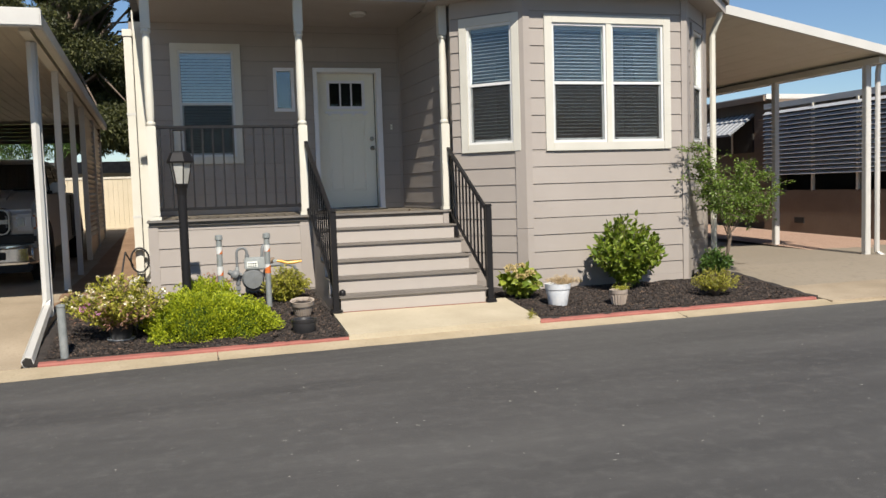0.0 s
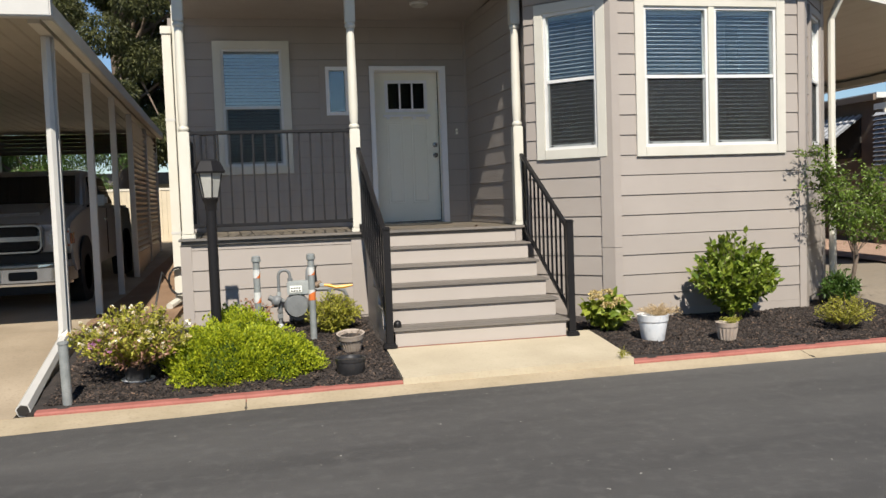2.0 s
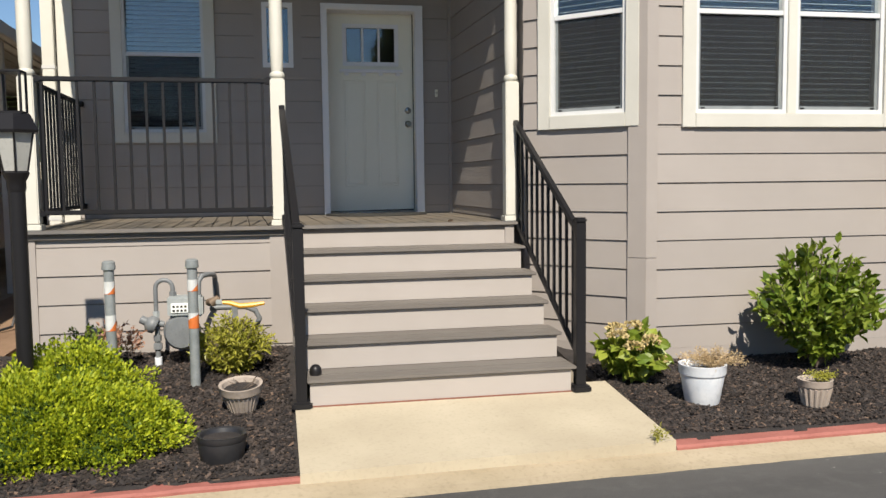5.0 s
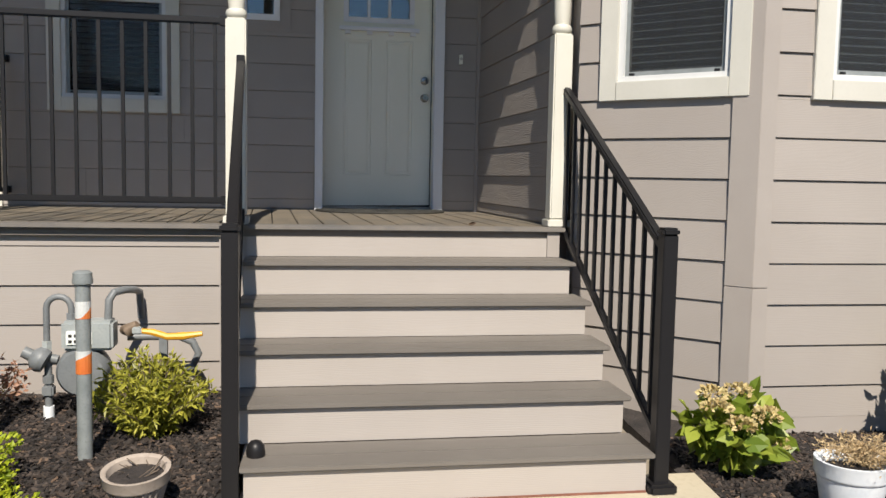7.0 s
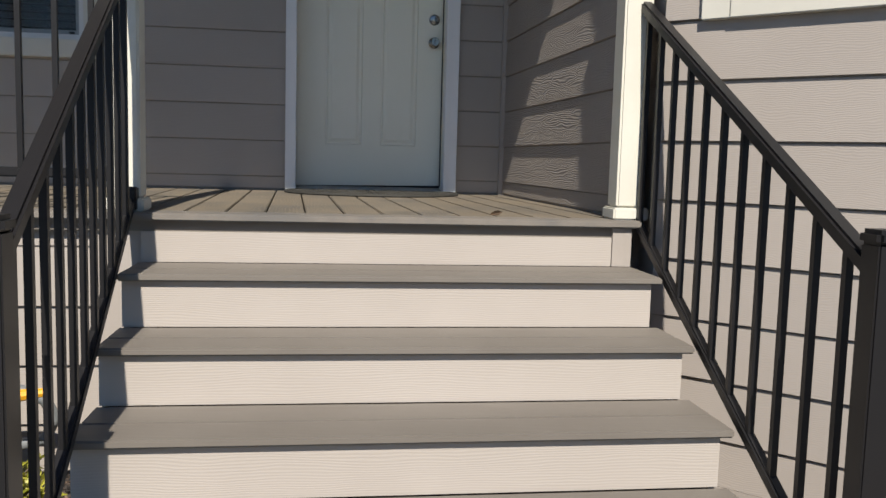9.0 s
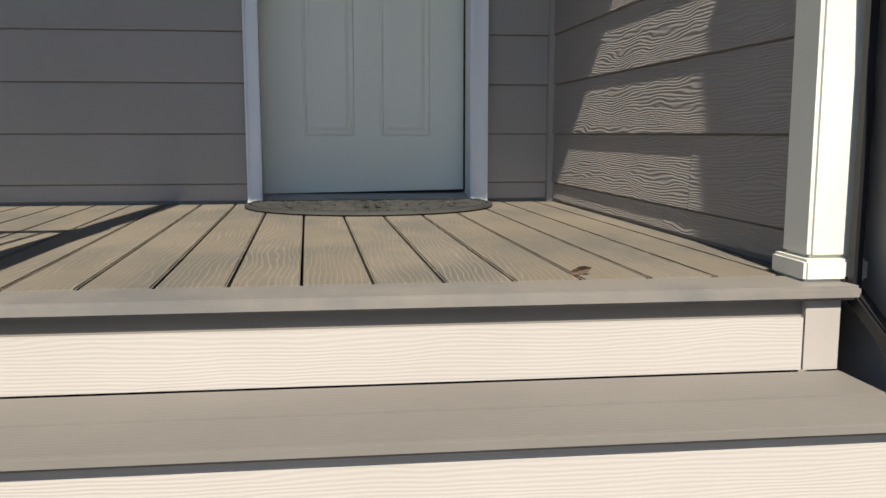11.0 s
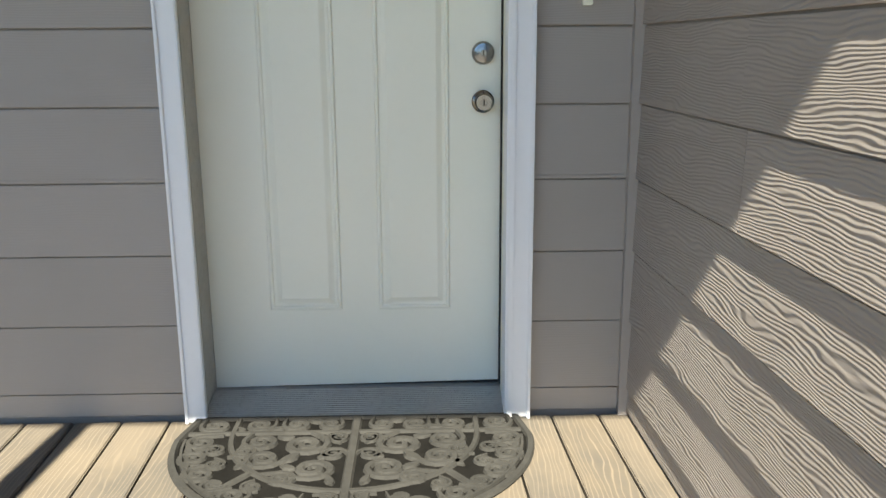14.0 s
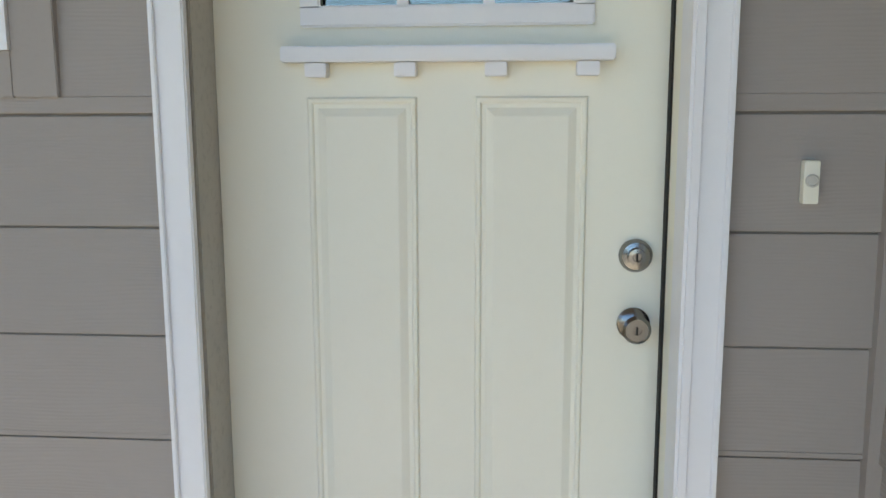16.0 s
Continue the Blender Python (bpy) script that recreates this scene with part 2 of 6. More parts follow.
def box(bm, x0, x1, y0, y1, z0, z1, bevel=0.0, m=None):
    r = bmesh.ops.create_cube(bm, size=1.0)
    vs = r["verts"]
    for v in vs:
        v.co = Vector(((x0 + x1) / 2 + v.co.x * (x1 - x0), (y0 + y1) / 2 + v.co.y * (y1 - y0), (z0 + z1) / 2 + v.co.z * (z1 - z0)))
    if bevel:
        es = list({e for v in vs for e in v.link_edges})
        vs = list({v for f in bmesh.ops.bevel(bm, geom=es, offset=bevel, segments=2, affect="EDGES", clamp_overlap=True)["faces"] for v in f.verts} | {v for v in vs if v.is_valid})
    if m is not None:
        bmesh.ops.transform(bm, matrix=m, verts=vs)
    return bm


def boxes(*args, bevel=0.0, m=None):
    bm = bmesh.new()
    for a in args:
        box(bm, *a, bevel=bevel, m=m)
    return bm


def tube(bm, pts, r, seg=10, caps=True):
    """A round bar through the points; r is one radius or one for each point."""
    pts = [Vector(p) for p in pts]
    rs = r if isinstance(r, (list, tuple)) else [r] * len(pts)
    rings, up = [], None
    for i, p in enumerate(pts):
        d = (pts[min(i + 1, len(pts) - 1)] - pts[max(i - 1, 0)]).normalized()
        if up is None:
            up = d.orthogonal().normalized()
        up = (up - d * up.dot(d)).normalized()
        side = d.cross(up)
        rings.append([bm.verts.new(p + (up * math.cos(a) + side * math.sin(a)) * rs[i]) for a in (2 * math.pi * k / seg for k in range(seg))])
    for a, b in zip(rings, rings[1:]):
        for k in range(seg):
            bm.faces.new((a[k], a[(k + 1) % seg], b[(k + 1) % seg], b[k]))
    if caps:
        bm.faces.new(rings[0][::-1])
        bm.faces.new(rings[-1])
    return bm


def lathe(bm, centre, profile, seg=24):
    """A turned shape about a vertical axis; profile of (radius, height)."""
    c = Vector(centre)
    rings = [[bm.verts.new(c + Vector((r * math.cos(2 * math.pi * k / seg), r * math.sin(2 * math.pi * k / seg), z))) for k in range(seg)] for r, z in profile]
    for a, b in zip(rings, rings[1:]):
        for k in range(seg):
            bm.faces.new((a[k], a[(k + 1) % seg], b[(k + 1) % seg], b[k]))
    if profile[0][0] > 1e-4:
        bm.faces.new(rings[0][::-1])
    if profile[-1][0] > 1e-4:
        bm.faces.new(rings[-1])
    return bm


def extrude_poly(bm, pts, way):
    a = [bm.verts.new(p) for p in pts]
    b = [bm.verts.new(Vector(p) + Vector(way)) for p in pts]
    bm.faces.new(a)
    bm.faces.new(b[::-1])
    for i in range(len(a)):
        j = (i + 1) % len(a)
        bm.faces.new((a[i], a[j], b[j], b[i]))
    return bm


def ground_z(y):
    """Height of the lot: street, kerb, a slope up to the house, then nearly level."""
    return float(np.interp(y, [6.55, 6.95, 7.1, 9.5, 13.5, 24, 40], [0.0, 0.03, 0.05, 0.27, 0.28, 0.62, 0.7]))


def sheet(x0, x1, y0, y1, lift, thick=0.08, nx=1, ny=12, skew=0.0, rough=0.0):
    """A slab that follows the lot's slope; its front edge may run askew."""
    bm = bmesh.new()
    top = []
    for j in range(ny + 1):
        row = []
        for i in range(nx + 1):
            x = x0 + (x1 - x0) * i / nx
            y = y0 + skew * x + (y1 - y0 - skew * x) * j / ny
            row.append(bm.verts.new((x, y, ground_z(y) + lift + (rough * noise.noise((x * 5, y * 5, 0)) if rough else 0))))
        top.append(row)
    faces = [bm.faces.new((top[j][i], top[j][i + 1], top[j + 1][i + 1], top[j + 1][i])) for j in range(ny) for i in range(nx)]
    r = bmesh.ops.extrude_face_region(bm, geom=faces)
    bmesh.ops.translate(bm, verts=[v for v in r["geom"] if isinstance(v, bmesh.types.BMVert)], vec=(0, 0, -thick))
    return bm

# ---- ground and paving ----
def profile_sheet(name, xs, ys, lift, material, label, category):
    bm = bmesh.new()
    rows = [[bm.verts.new((x, y, ground_z(y) + lift)) for x in xs] for y in ys]
    for a, b in zip(rows, rows[1:]):
        for i in range(len(xs) - 1):
            bm.faces.new((a[i], a[i + 1], b[i + 1], b[i]))
    return setting(name, bm, material, label, category)


profile_sheet("ground", [-400, -60, -20, 30, 80, 400], [-400, -60, -12, 6.5, 6.95, 7.1, 9.5, 13.5, 24, 40, 100, 400], -0.06, LAND, "pale dry ground of the lots reaching the horizon", "ground")
def road_edge(x):
    """The worn front of the gutter, where the asphalt stops."""
    return float(np.interp(x, [-60, -0.6, 1.1, 2.7, 4.5, 8.6, 60], [5.6, 6.60, 6.78, 6.86, 6.92, 7.0, 7.6]))


def bed_edge(x):
    """The back of the gutter, along which the red edging runs."""
    return float(np.interp(x, [-60, -0.4, 1.05, 2.26, 4.4, 6.65, 60], [6.2, 6.955, 7.0, 7.065, 7.125, 7.185, 8.2]))


def long_strip(bm, xs, prof_at):
    """A bar along x whose cross-section (y, z) may change from station to station."""
    rings = [[bm.verts.new((x, y, z)) for y, z in prof_at(x)] for x in xs]
    n = len(rings[0])
    for a, b in zip(rings, rings[1:]):
        for i in range(n):
            j = (i + 1) % n
            bm.faces.new((a[i], a[j], b[j], b[i]))
    bm.faces.new(rings[0][::-1])
    bm.faces.new(rings[-1])
    bmesh.ops.recalc_face_normals(bm, faces=bm.faces)
    return bm


bm = bmesh.new()
road_x = [-60, -20, -6, -0.6, 0.3, 1.1, 1.9, 2.7, 3.6, 4.5, 6.5, 8.6, 20, 60]
rows = [[bm.verts.new((x, y if y < 6 else road_edge(x) + 0.02, 0.0)) for x in road_x] for y in (-6.5, -3, 0, 3, 6.42)]
for a, b in zip(rows, rows[1:]):
    for i in range(len(road_x) - 1):
        bm.faces.new((a[i], a[i + 1], b[i + 1], b[i]))
setting("road", bm, ASPHALT, "dark grey worn asphalt lane along the kerb", "road")
SK = 0.03
kerb = thing("kerb", (0, 6.6, 0), "pale rolled concrete kerb and gutter beside the asphalt", "kerb", kind="structure")
edges_x = [-30, -8, -3.4, 1.03, 5.95, 12, 30]


def kerb_profile(x):
    f_, b_ = road_edge(x) + 0.006 * noise.noise((x * 9, 0, 0)) + 0.012 * noise.noise((x * 2.3, 4, 0)), bed_edge(x) + 0.01
    return [(f_, -0.05), (f_, 0.004), (f_ + (b_ - f_) * 0.35, 0.012), (f_ + (b_ - f_) * 0.75, 0.03), (b_, 0.038), (b_, -0.05)]


for x0, x1 in zip(edges_x, edges_x[1:]):
    n_ = max(2, int((x1 - x0) / (0.09 if -4 < x0 < 8 else 1.0)))
    part("kerb_section", long_strip(bmesh.new(), np.linspace(x0 + 0.004, x1 - 0.004, n_), kerb_profile), KERB, kerb)
part("joint_filler", boxes((1.02, 1.04, 6.80, 7.0, -0.03, 0.01), (5.94, 5.96, 6.97, 7.15, -0.03, 0.012)), SOIL, kerb)
for x0, x1 in ((-0.48, 2.27), (4.31, 7.85)):
    def edging_profile(x):
        y, w_ = bed_edge(x), 0.004 * noise.noise((x * 6, 9, 0))
        return [(y, -0.03), (y + w_, 0.05), (y + 0.013 + w_, 0.062 + w_), (y + 0.09, 0.068), (y + 0.105, 0.058), (y + 0.105, -0.03)]
    bm = long_strip(bmesh.new(), np.linspace(x0, x1, 40), edging_profile)
    tagged(part("kerb_edging", bm, RED, None), "faded red painted edging along the planting bed", "edging", "bed edgings", "structure")
setting("walkway", sheet(2.27, 4.3, 6.985, 8.14, 0.045, 0.1, 8, 8, SK), CONCRETE, "pale sunlit concrete landing before the steps", "walkway")
setting("driveway", sheet(-6.5, -0.62, 6.96, 26, 0.01, 0.06, 6, 20, SK), DRIVE, "stained concrete driveway under the carport", "driveway")
bm = bmesh.new()
rows = [[bm.verts.new((x, y, z)) for x in (7.95, 9.5, 11.1)] for y, z in ((6.95 + 0.12, 0.036), (8.5, 0.1), (10.0, 0.135), (12.2, 0.2), (16, 0.24), (30, 0.3))]
for a, b in zip(rows, rows[1:]):
    for i in range(2):
        bm.faces.new((a[i], a[i + 1], b[i + 1], b[i]))
ob = setting("driveway", bm, DRIVE, "pale stained concrete driveway beside the house", "driveway")
ob.modifiers.new("thick", "SOLIDIFY").thickness = 0.08
setting("planting_bed", sheet(-0.55, 2.30, 7.03, 9.5, 0.02, 0.1, 24, 20, SK, 0.02), SOIL, "dark bark mulch bed before the porch", "planting bed")
setting("planting_bed", sheet(4.27, 7.93, 7.05, 9.6, 0.0, 0.1, 30, 20, SK, 0.02), SOIL, "dark bark mulch bed before the bay", "planting bed")
setting("side_path", sheet(-0.75, 0.2, 9.4, 25, 0.015, 0.06, 6, 30, 0, 0.02), DIRT, "dry bare dirt path between house and carport", "path")
bm = bmesh.new()
rows = [[bm.verts.new((x, y, z + 0.02 * noise.noise((x * 3, y * 3, 0)))) for x in np.linspace(11.1, 13.35, 16)] for y, z in ((7.2, 0.05), (8.5, 0.14), (10.0, 0.175), (12.2, 0.25), (16, 0.33), (20, 0.4), (30, 0.45))]
for a, b in zip(rows, rows[1:]):
    for i in range(len(a) - 1):
        bm.faces.new((a[i], a[i + 1], b[i + 1], b[i]))
setting("gravel_strip", bm, GRAVEL, "peach coloured gravel strip beside the neighbouring home", "gravel")

# ---- walls with lap siding ----
COURSE = 0.2085
FIRST = 1.285 - 6 * COURSE


class Face:
    """A wall's outer face: a start in plan, a direction along it, and its outward normal."""
    def __init__(self, x, y, dx, dy):
        self.o, self.u = Vector((x, y, 0)), Vector((dx, dy, 0)).normalized()
        self.n = Vector((self.u.y, -self.u.x, 0))

    def at(self, u, d, z):
        return self.o + self.u * u + self.n * d + Vector((0, 0, z))

    def box(self, bm, u0, u1, d0, d1, z0, z1, bevel=0.0):
        m = Matrix((( self.u.x, self.n.x, 0, self.o.x), (self.u.y, self.n.y, 0, self.o.y), (0, 0, 1, 0), (0, 0, 0, 1)))
        return box(bm, u0, u1, d0, d1, z0, z1, bevel, m)

    def one(self, *a, bevel=0.0):
        return self.box(bmesh.new(), *a, bevel=bevel)


def wall(name, f, length, z0, z1, holes, label, thick=0.14):
    """The solid wall behind the boards, with its openings left out."""
    bm = bmesh.new()
    us = sorted({0, length, *(h[0] for h in holes), *(h[1] for h in holes)})
    for a, b in zip(us, us[1:]):
        cuts = sorted((h[2], h[3]) for h in holes if h[0] < (a + b) / 2 < h[1])
        z = z0
        for c0, c1 in cuts:
            if c0 > z:
                f.box(bm, a, b, -thick, 0, z, c0)
            z = c1
        if z < z1:
            f.box(bm, a, b, -thick, 0, z, z1)
    bmesh.ops.remove_doubles(bm, verts=bm.verts, dist=1e-5)
    return setting(name, bm, BACKING, label, "wall")


def siding(parent, f, u0, u1, z0, z1, blocks, material, seed=1, joints=True, proud=0.0115):
    """Overlapping boards, each a piece of its own, cut round the blocks."""
    rnd = random.Random(seed)
    k = math.floor((z0 - FIRST) / COURSE)
    while FIRST + k * COURSE < z1 - 0.01:
        b0, b1 = max(z0, FIRST + k * COURSE), min(z1, FIRST + (k + 1) * COURSE)
        k += 1
        if b1 - b0 < 0.012:
            continue
        zs = sorted({b0, b1, *(z for bl in blocks for z in bl[2:4] if b0 + 0.004 < z < b1 - 0.004)})
        for s0, s1 in zip(zs, zs[1:]):
            spans = [(u0, u1)]
            for bl in blocks:
                if bl[2] < (s0 + s1) / 2 < bl[3]:
                    spans = [q for a, b in spans for q in ((a, min(b, bl[0])), (max(a, bl[1]), b)) if q[1] - q[0] > 0.01]
            for a, b in spans:
                cuts = [a, b]
                if joints and b - a > 1.3 and rnd.random() < 0.75:
                    cuts = [a, a + (b - a) * rnd.uniform(0.25, 0.75), b]
                for c0, c1 in zip(cuts, cuts[1:]):
                    bm = bmesh.new()
                    g = 0.0012 if len(cuts) > 2 else 0
                    depth = lambda z: 0.004 + (proud - 0.004) * (1 - (z - (b1 - COURSE)) / COURSE)
                    top = s1 - (0.006 if s1 == b1 and b1 < z1 - 0.02 else 0)
                    p = [(0.0005, s0), (depth(s0) - 0.0012, s0), (depth(s0), s0 + 0.0015), (depth(top), top), (0.0005, top)]
                    jit = rnd.uniform(-0.0008, 0.0008)
                    l = [bm.verts.new(f.at(c0 + g, d + (jit if d > 0.004 else 0), z)) for d, z in p]
                    r = [bm.verts.new(f.at(c1 - g, d + (jit if d > 0.004 else 0), z)) for d, z in p]
                    bm.faces.new(l)
                    bm.faces.new(r[::-1])
                    for i in range(5):
                        j = (i + 1) % 5
                        bm.faces.new((l[i], l[j], r[j], r[i]))
                    part("siding_board", bm, material, parent)


DK = 1.2          # deck height
CEIL = 3.88
back = Face(0.18, 11.5, 1, 0)
side = Face(3.975, 11.5, 0.033, -1)
facet_l = Face(4.10, 9.32, 1, -1)
bay = Face(4.80, 8.62, 1, 0)
facet_r = Face(7.02, 8.62, 1, 1)
right = Face(7.88, 9.48, 0, 1)
left = Face(0.235, 26.0, 0, -1)
FL = 0.990
TOP = 3.78
# openings: (along0, along1, z0, z1)
W1 = (0.62, 1.37, 2.02, 3.50)
SW = (1.945, 2.19, 2.675, 3.25)
DOORH = (2.51, 3.43, 1.2, 3.235)
WF = (0.235, 0.84, 2.003, 3.46)
WB = (0.362, 1.89, 1.99, 3.44)
WR = (0.36, 0.94, 1.99, 3.45)
wall_porch = wall("wall_north", back, 3.795 - 0.14 + 0.14, 0.3, CEIL, [W1, SW, DOORH], "greige lap-sided wall at the back of the porch")
wall_side = wall("wall_east", side, 1.965, 0.3, CEIL, [], "greige lap-sided side wall of the porch, partly sunlit")
wall_facet = wall("wall_bay_left", facet_l, FL, 0.12, TOP, [WF], "greige lap-sided angled wall of the bay")
wall_bay = wall("wall_bay_front", bay, 2.22, 0.12, TOP, [WB], "greige lap-sided front of the bay")
wall_facet_r = wall("wall_bay_right", facet_r, 1.216, 0.12, TOP, [WR], "greige lap-sided angled wall of the bay")
wall_right = wall("wall_right", right, 16.5, 0.12, TOP, [], "greige side wall of the home under the carport")
wall_left = wall("wall_left", left, 14.5, 0.2, TOP, [], "greige side wall of the home along the dirt path")
setting("wall_rear", boxes((0.18, 7.88, 25.86, 26.0, 0.2, TOP)), BACKING, "plain rear wall of the home", "wall")
setting("ceiling", boxes((0.36, 3.99, 9.34, 11.52, CEIL, CEIL + 0.04)), varied("porch_ceiling_paint", (0.31, 0.277, 0.25), (0.335, 0.30, 0.275), 3, 80, 0.7), "greige painted porch ceiling", "ceiling")

# ---- deck and steps ----
deck = thing("porch_deck", (2.1, 10.4, 0.3), "tan composite porch deck on a greige boarded skirt", "deck", kind="structure")
part("joist_frame", boxes((0.40, 3.97, 9.44, 11.49, 0.95, 1.155)), DARKGAP, deck)
part("edge_board", boxes((0.37, 4.06, 9.355, 9.492, 1.172, 1.2), bevel=0.006), DECK_X, deck)
part("edge_board", extrude_poly(bmesh.new(), [(0.37, 9.498, 1.172), (0.574, 9.498, 1.172), (0.495, 11.48, 1.172), (0.37, 11.48, 1.172)], (0, 0, 0.028)), DECK, deck)
part("rim_trim", boxes((0.39, 4.03, 9.392, 9.425, 1.135, 1.171)), TREAD, deck)
skirt = Face(0.40, 9.43, 1, 0)
part("skirt_wall", skirt.one(0, 1.93, -0.06, 0, 0.1, 1.13), BACKING, deck)
part("skirt_wall", boxes((0.40, 0.46, 9.43, 11.5, 0.1, 1.13)), BACKING, deck)
part("corner_trim", skirt.one(-0.02, 0.09, 0, 0.022, 0.16, 1.134), GREIGE, deck)
part("corner_trim", skirt.one(1.735, 1.905, 0, 0.022, 0.31, 1.134), GREIGE, deck)
part("base_trim", skirt.one(0.09, 1.93, -0.01, 0.012, 0.12, 0.30), GREIGE, deck)
left_skirt = Face(0.40, 11.5, 0, -1)
STEP_Z = [0.345, 0.516, 0.687, 0.858, 1.029]
NOSE_Y = [7.955, 8.235, 8.515, 8.795, 9.075]
steps = thing("front_steps", (3.2, 8.7, 0.17), "five greige boarded steps with dark composite treads", "steps")
for i, (z, y) in enumerate(zip(STEP_Z, NOSE_Y)):
    xl = 2.345 if i == 0 else 2.275
    part("tread", boxes((xl, 4.035, y, y + 0.14, z - 0.023, z), (xl, 4.035, y + 0.144, y + 0.30, z - 0.023, z), bevel=0.005), TREAD, steps)
    z_low = STEP_Z[i - 1] + 0.001 if i else 0.165
    part("riser", boxes((2.36 if i == 0 else 2.285, 4.005, y + 0.025, y + 0.045, z_low, z - 0.025)), RISER, steps)
part("riser", boxes((2.285, 3.955, 9.380, 9.392, 1.03, 1.135)), RISER, steps)
part("end_board", boxes((3.958, 4.03, 9.378, 9.43, 1.03, 1.171)), GREIGE, steps)
part("base_strip", boxes((2.36, 4.005, 7.972, 7.982, 0.166, 0.183)), varied("red_brown_strip", (0.16, 0.06, 0.04), (0.22, 0.09, 0.06), 9, 60, 0.8), steps)
for x in (2.288, 3.985):
    bm = bmesh.new()
    pts = [(x, 9.39, 0.14), (x, 9.39, 1.0)]
    for z, y in list(zip(STEP_Z, NOSE_Y))[::-1]:
        pts += [(x, y + 0.055, z - 0.03)] if len(pts) == 0 else [(x, y + 0.32, z - 0.03), (x, y + 0.055, z - 0.03)]
    pts += [(x, 8.01, 0.14)]
    extrude_poly(bm, pts, (0.02, 0, 0))
    part("stringer", bm, GREIGE, steps)

# ---- porch posts, beam, roof ----
def porch_post(x, y):
    post = thing("porch_post", (x, y, DK), "cream turned wooden porch post standing on the deck", "post", "porch posts")
    part("base_collar", boxes((x - 0.068, x + 0.068, y - 0.068, y + 0.068, DK, DK + 0.045), bevel=0.006), CREAM, post)
    part("lower_block", boxes((x - 0.054, x + 0.054, y - 0.054, y + 0.054, DK + 0.045, 2.30), bevel=0.008), CREAM, post)
    prof = [(0.040, 2.298), (0.052, 2.31), (0.058, 2.325), (0.052, 2.345), (0.040, 2.352), (0.046, 2.40), (0.050, 2.55), (0.048, 2.9), (0.042, 3.3), (0.040, 3.36), (0.052, 3.372), (0.057, 3.39), (0.052, 3.405), (0.04, 3.42)]
    part("turned_shaft", lathe(bmesh.new(), (x, y, 0), prof, 28), CREAM, post, smooth=True)
    part("upper_block", boxes((x - 0.054, x + 0.054, y - 0.054, y + 0.054, 3.415, 3.80), bevel=0.008), CREAM, post)
    return post


P1, P2, P3 = (0.47, 9.475), (2.222, 9.475), (4.036, 9.475)
for p in (P1, P2, P3):
    porch_post(*p)
setting("porch_beam", boxes((0.36, 4.0, 9.40, 9.55, 3.802, 4.2)), GREIGE, "greige beam over the porch posts", "beam")
roof = thing("roof", (4, 16, TOP), "low gabled grey shingle roof with pale fascia", "roof", kind="structure")
for sgn in (-1, 1):
    bm = bmesh.new()
    xe = 0.24 if sgn < 0 else 8.12
    for y0, y1 in ((9.36, 26.2),):
        extrude_poly(bm, [(xe, y0, 4.02), (4.06, y0, 5.0), (4.06, y0, 5.1), (xe, y0, 4.12)], (0, y1 - y0, 0))
    part("roof_slope", bm, ROOF, roof)
bm = bmesh.new()
extrude_poly(bm, [(0.12, 9.48, 4.02), (8.0, 9.48, 4.02), (4.06, 9.48, 4.98)], (0, 0.1, 0))
part("gable_wall", bm, GREIGE, roof)
bm = bmesh.new()
extrude_poly(bm, [(3.80, 9.28, TOP), (4.65, 8.33, TOP), (7.17, 8.33, TOP), (8.18, 9.40, TOP), (8.06, 9.9, TOP), (3.90, 9.9, TOP)], (0, 0, 0.13))
part("bay_soffit", bm, GREIGE, roof)
bm = bmesh.new()
extrude_poly(bm, [(3.74, 9.28, TOP + 0.131), (4.63, 8.28, TOP + 0.131), (7.19, 8.28, TOP + 0.131), (8.24, 9.40, TOP + 0.131), (8.24, 9.9, TOP + 0.131), (3.80, 9.9, TOP + 0.131)], (0, 0, 0.1))
part("bay_roof", bm, ROOF, roof)
part("porch_fascia", boxes((0.30, 3.96, 8.58, 8.62, 4.222, 4.36)), GREIGE, roof)
part("porch_soffit", boxes((0.32, 3.96, 8.621, 9.40, 4.23, 4.26)), GREIGE, roof)
bm = bmesh.new()
extrude_poly(bm, [(0.28, 8.56, 4.361), (0.28, 9.47, 4.60), (0.28, 9.47, 4.66), (0.28, 8.56, 4.42)], (3.68, 0, 0))
part("porch_roof", bm, ROOF, roof)
part("eave_board", boxes((0.22, 0.24, 11.56, 26.1, 3.84, 4.05), (8.10, 8.12, 9.9, 26.1, 3.84, 4.05)), CREAM, roof)
part("side_soffit", boxes((7.86, 8.1, 9.9, 26.1, 3.79, 3.83)), GREIGE, roof)

# ---- railings ----
def bar(bm, a, b, w, h):
    """A rectangular bar from a to b, w wide and h high."""
    a, b = Vector(a), Vector(b)
    d = b - a
    m = Matrix.Translation((a + b) / 2) @ d.to_track_quat("X", "Z").to_matrix().to_4x4()
    return box(bm, -d.length / 2, d.length / 2, -w / 2, w / 2, -h / 2, h / 2, min(w, h) * 0.18, m)


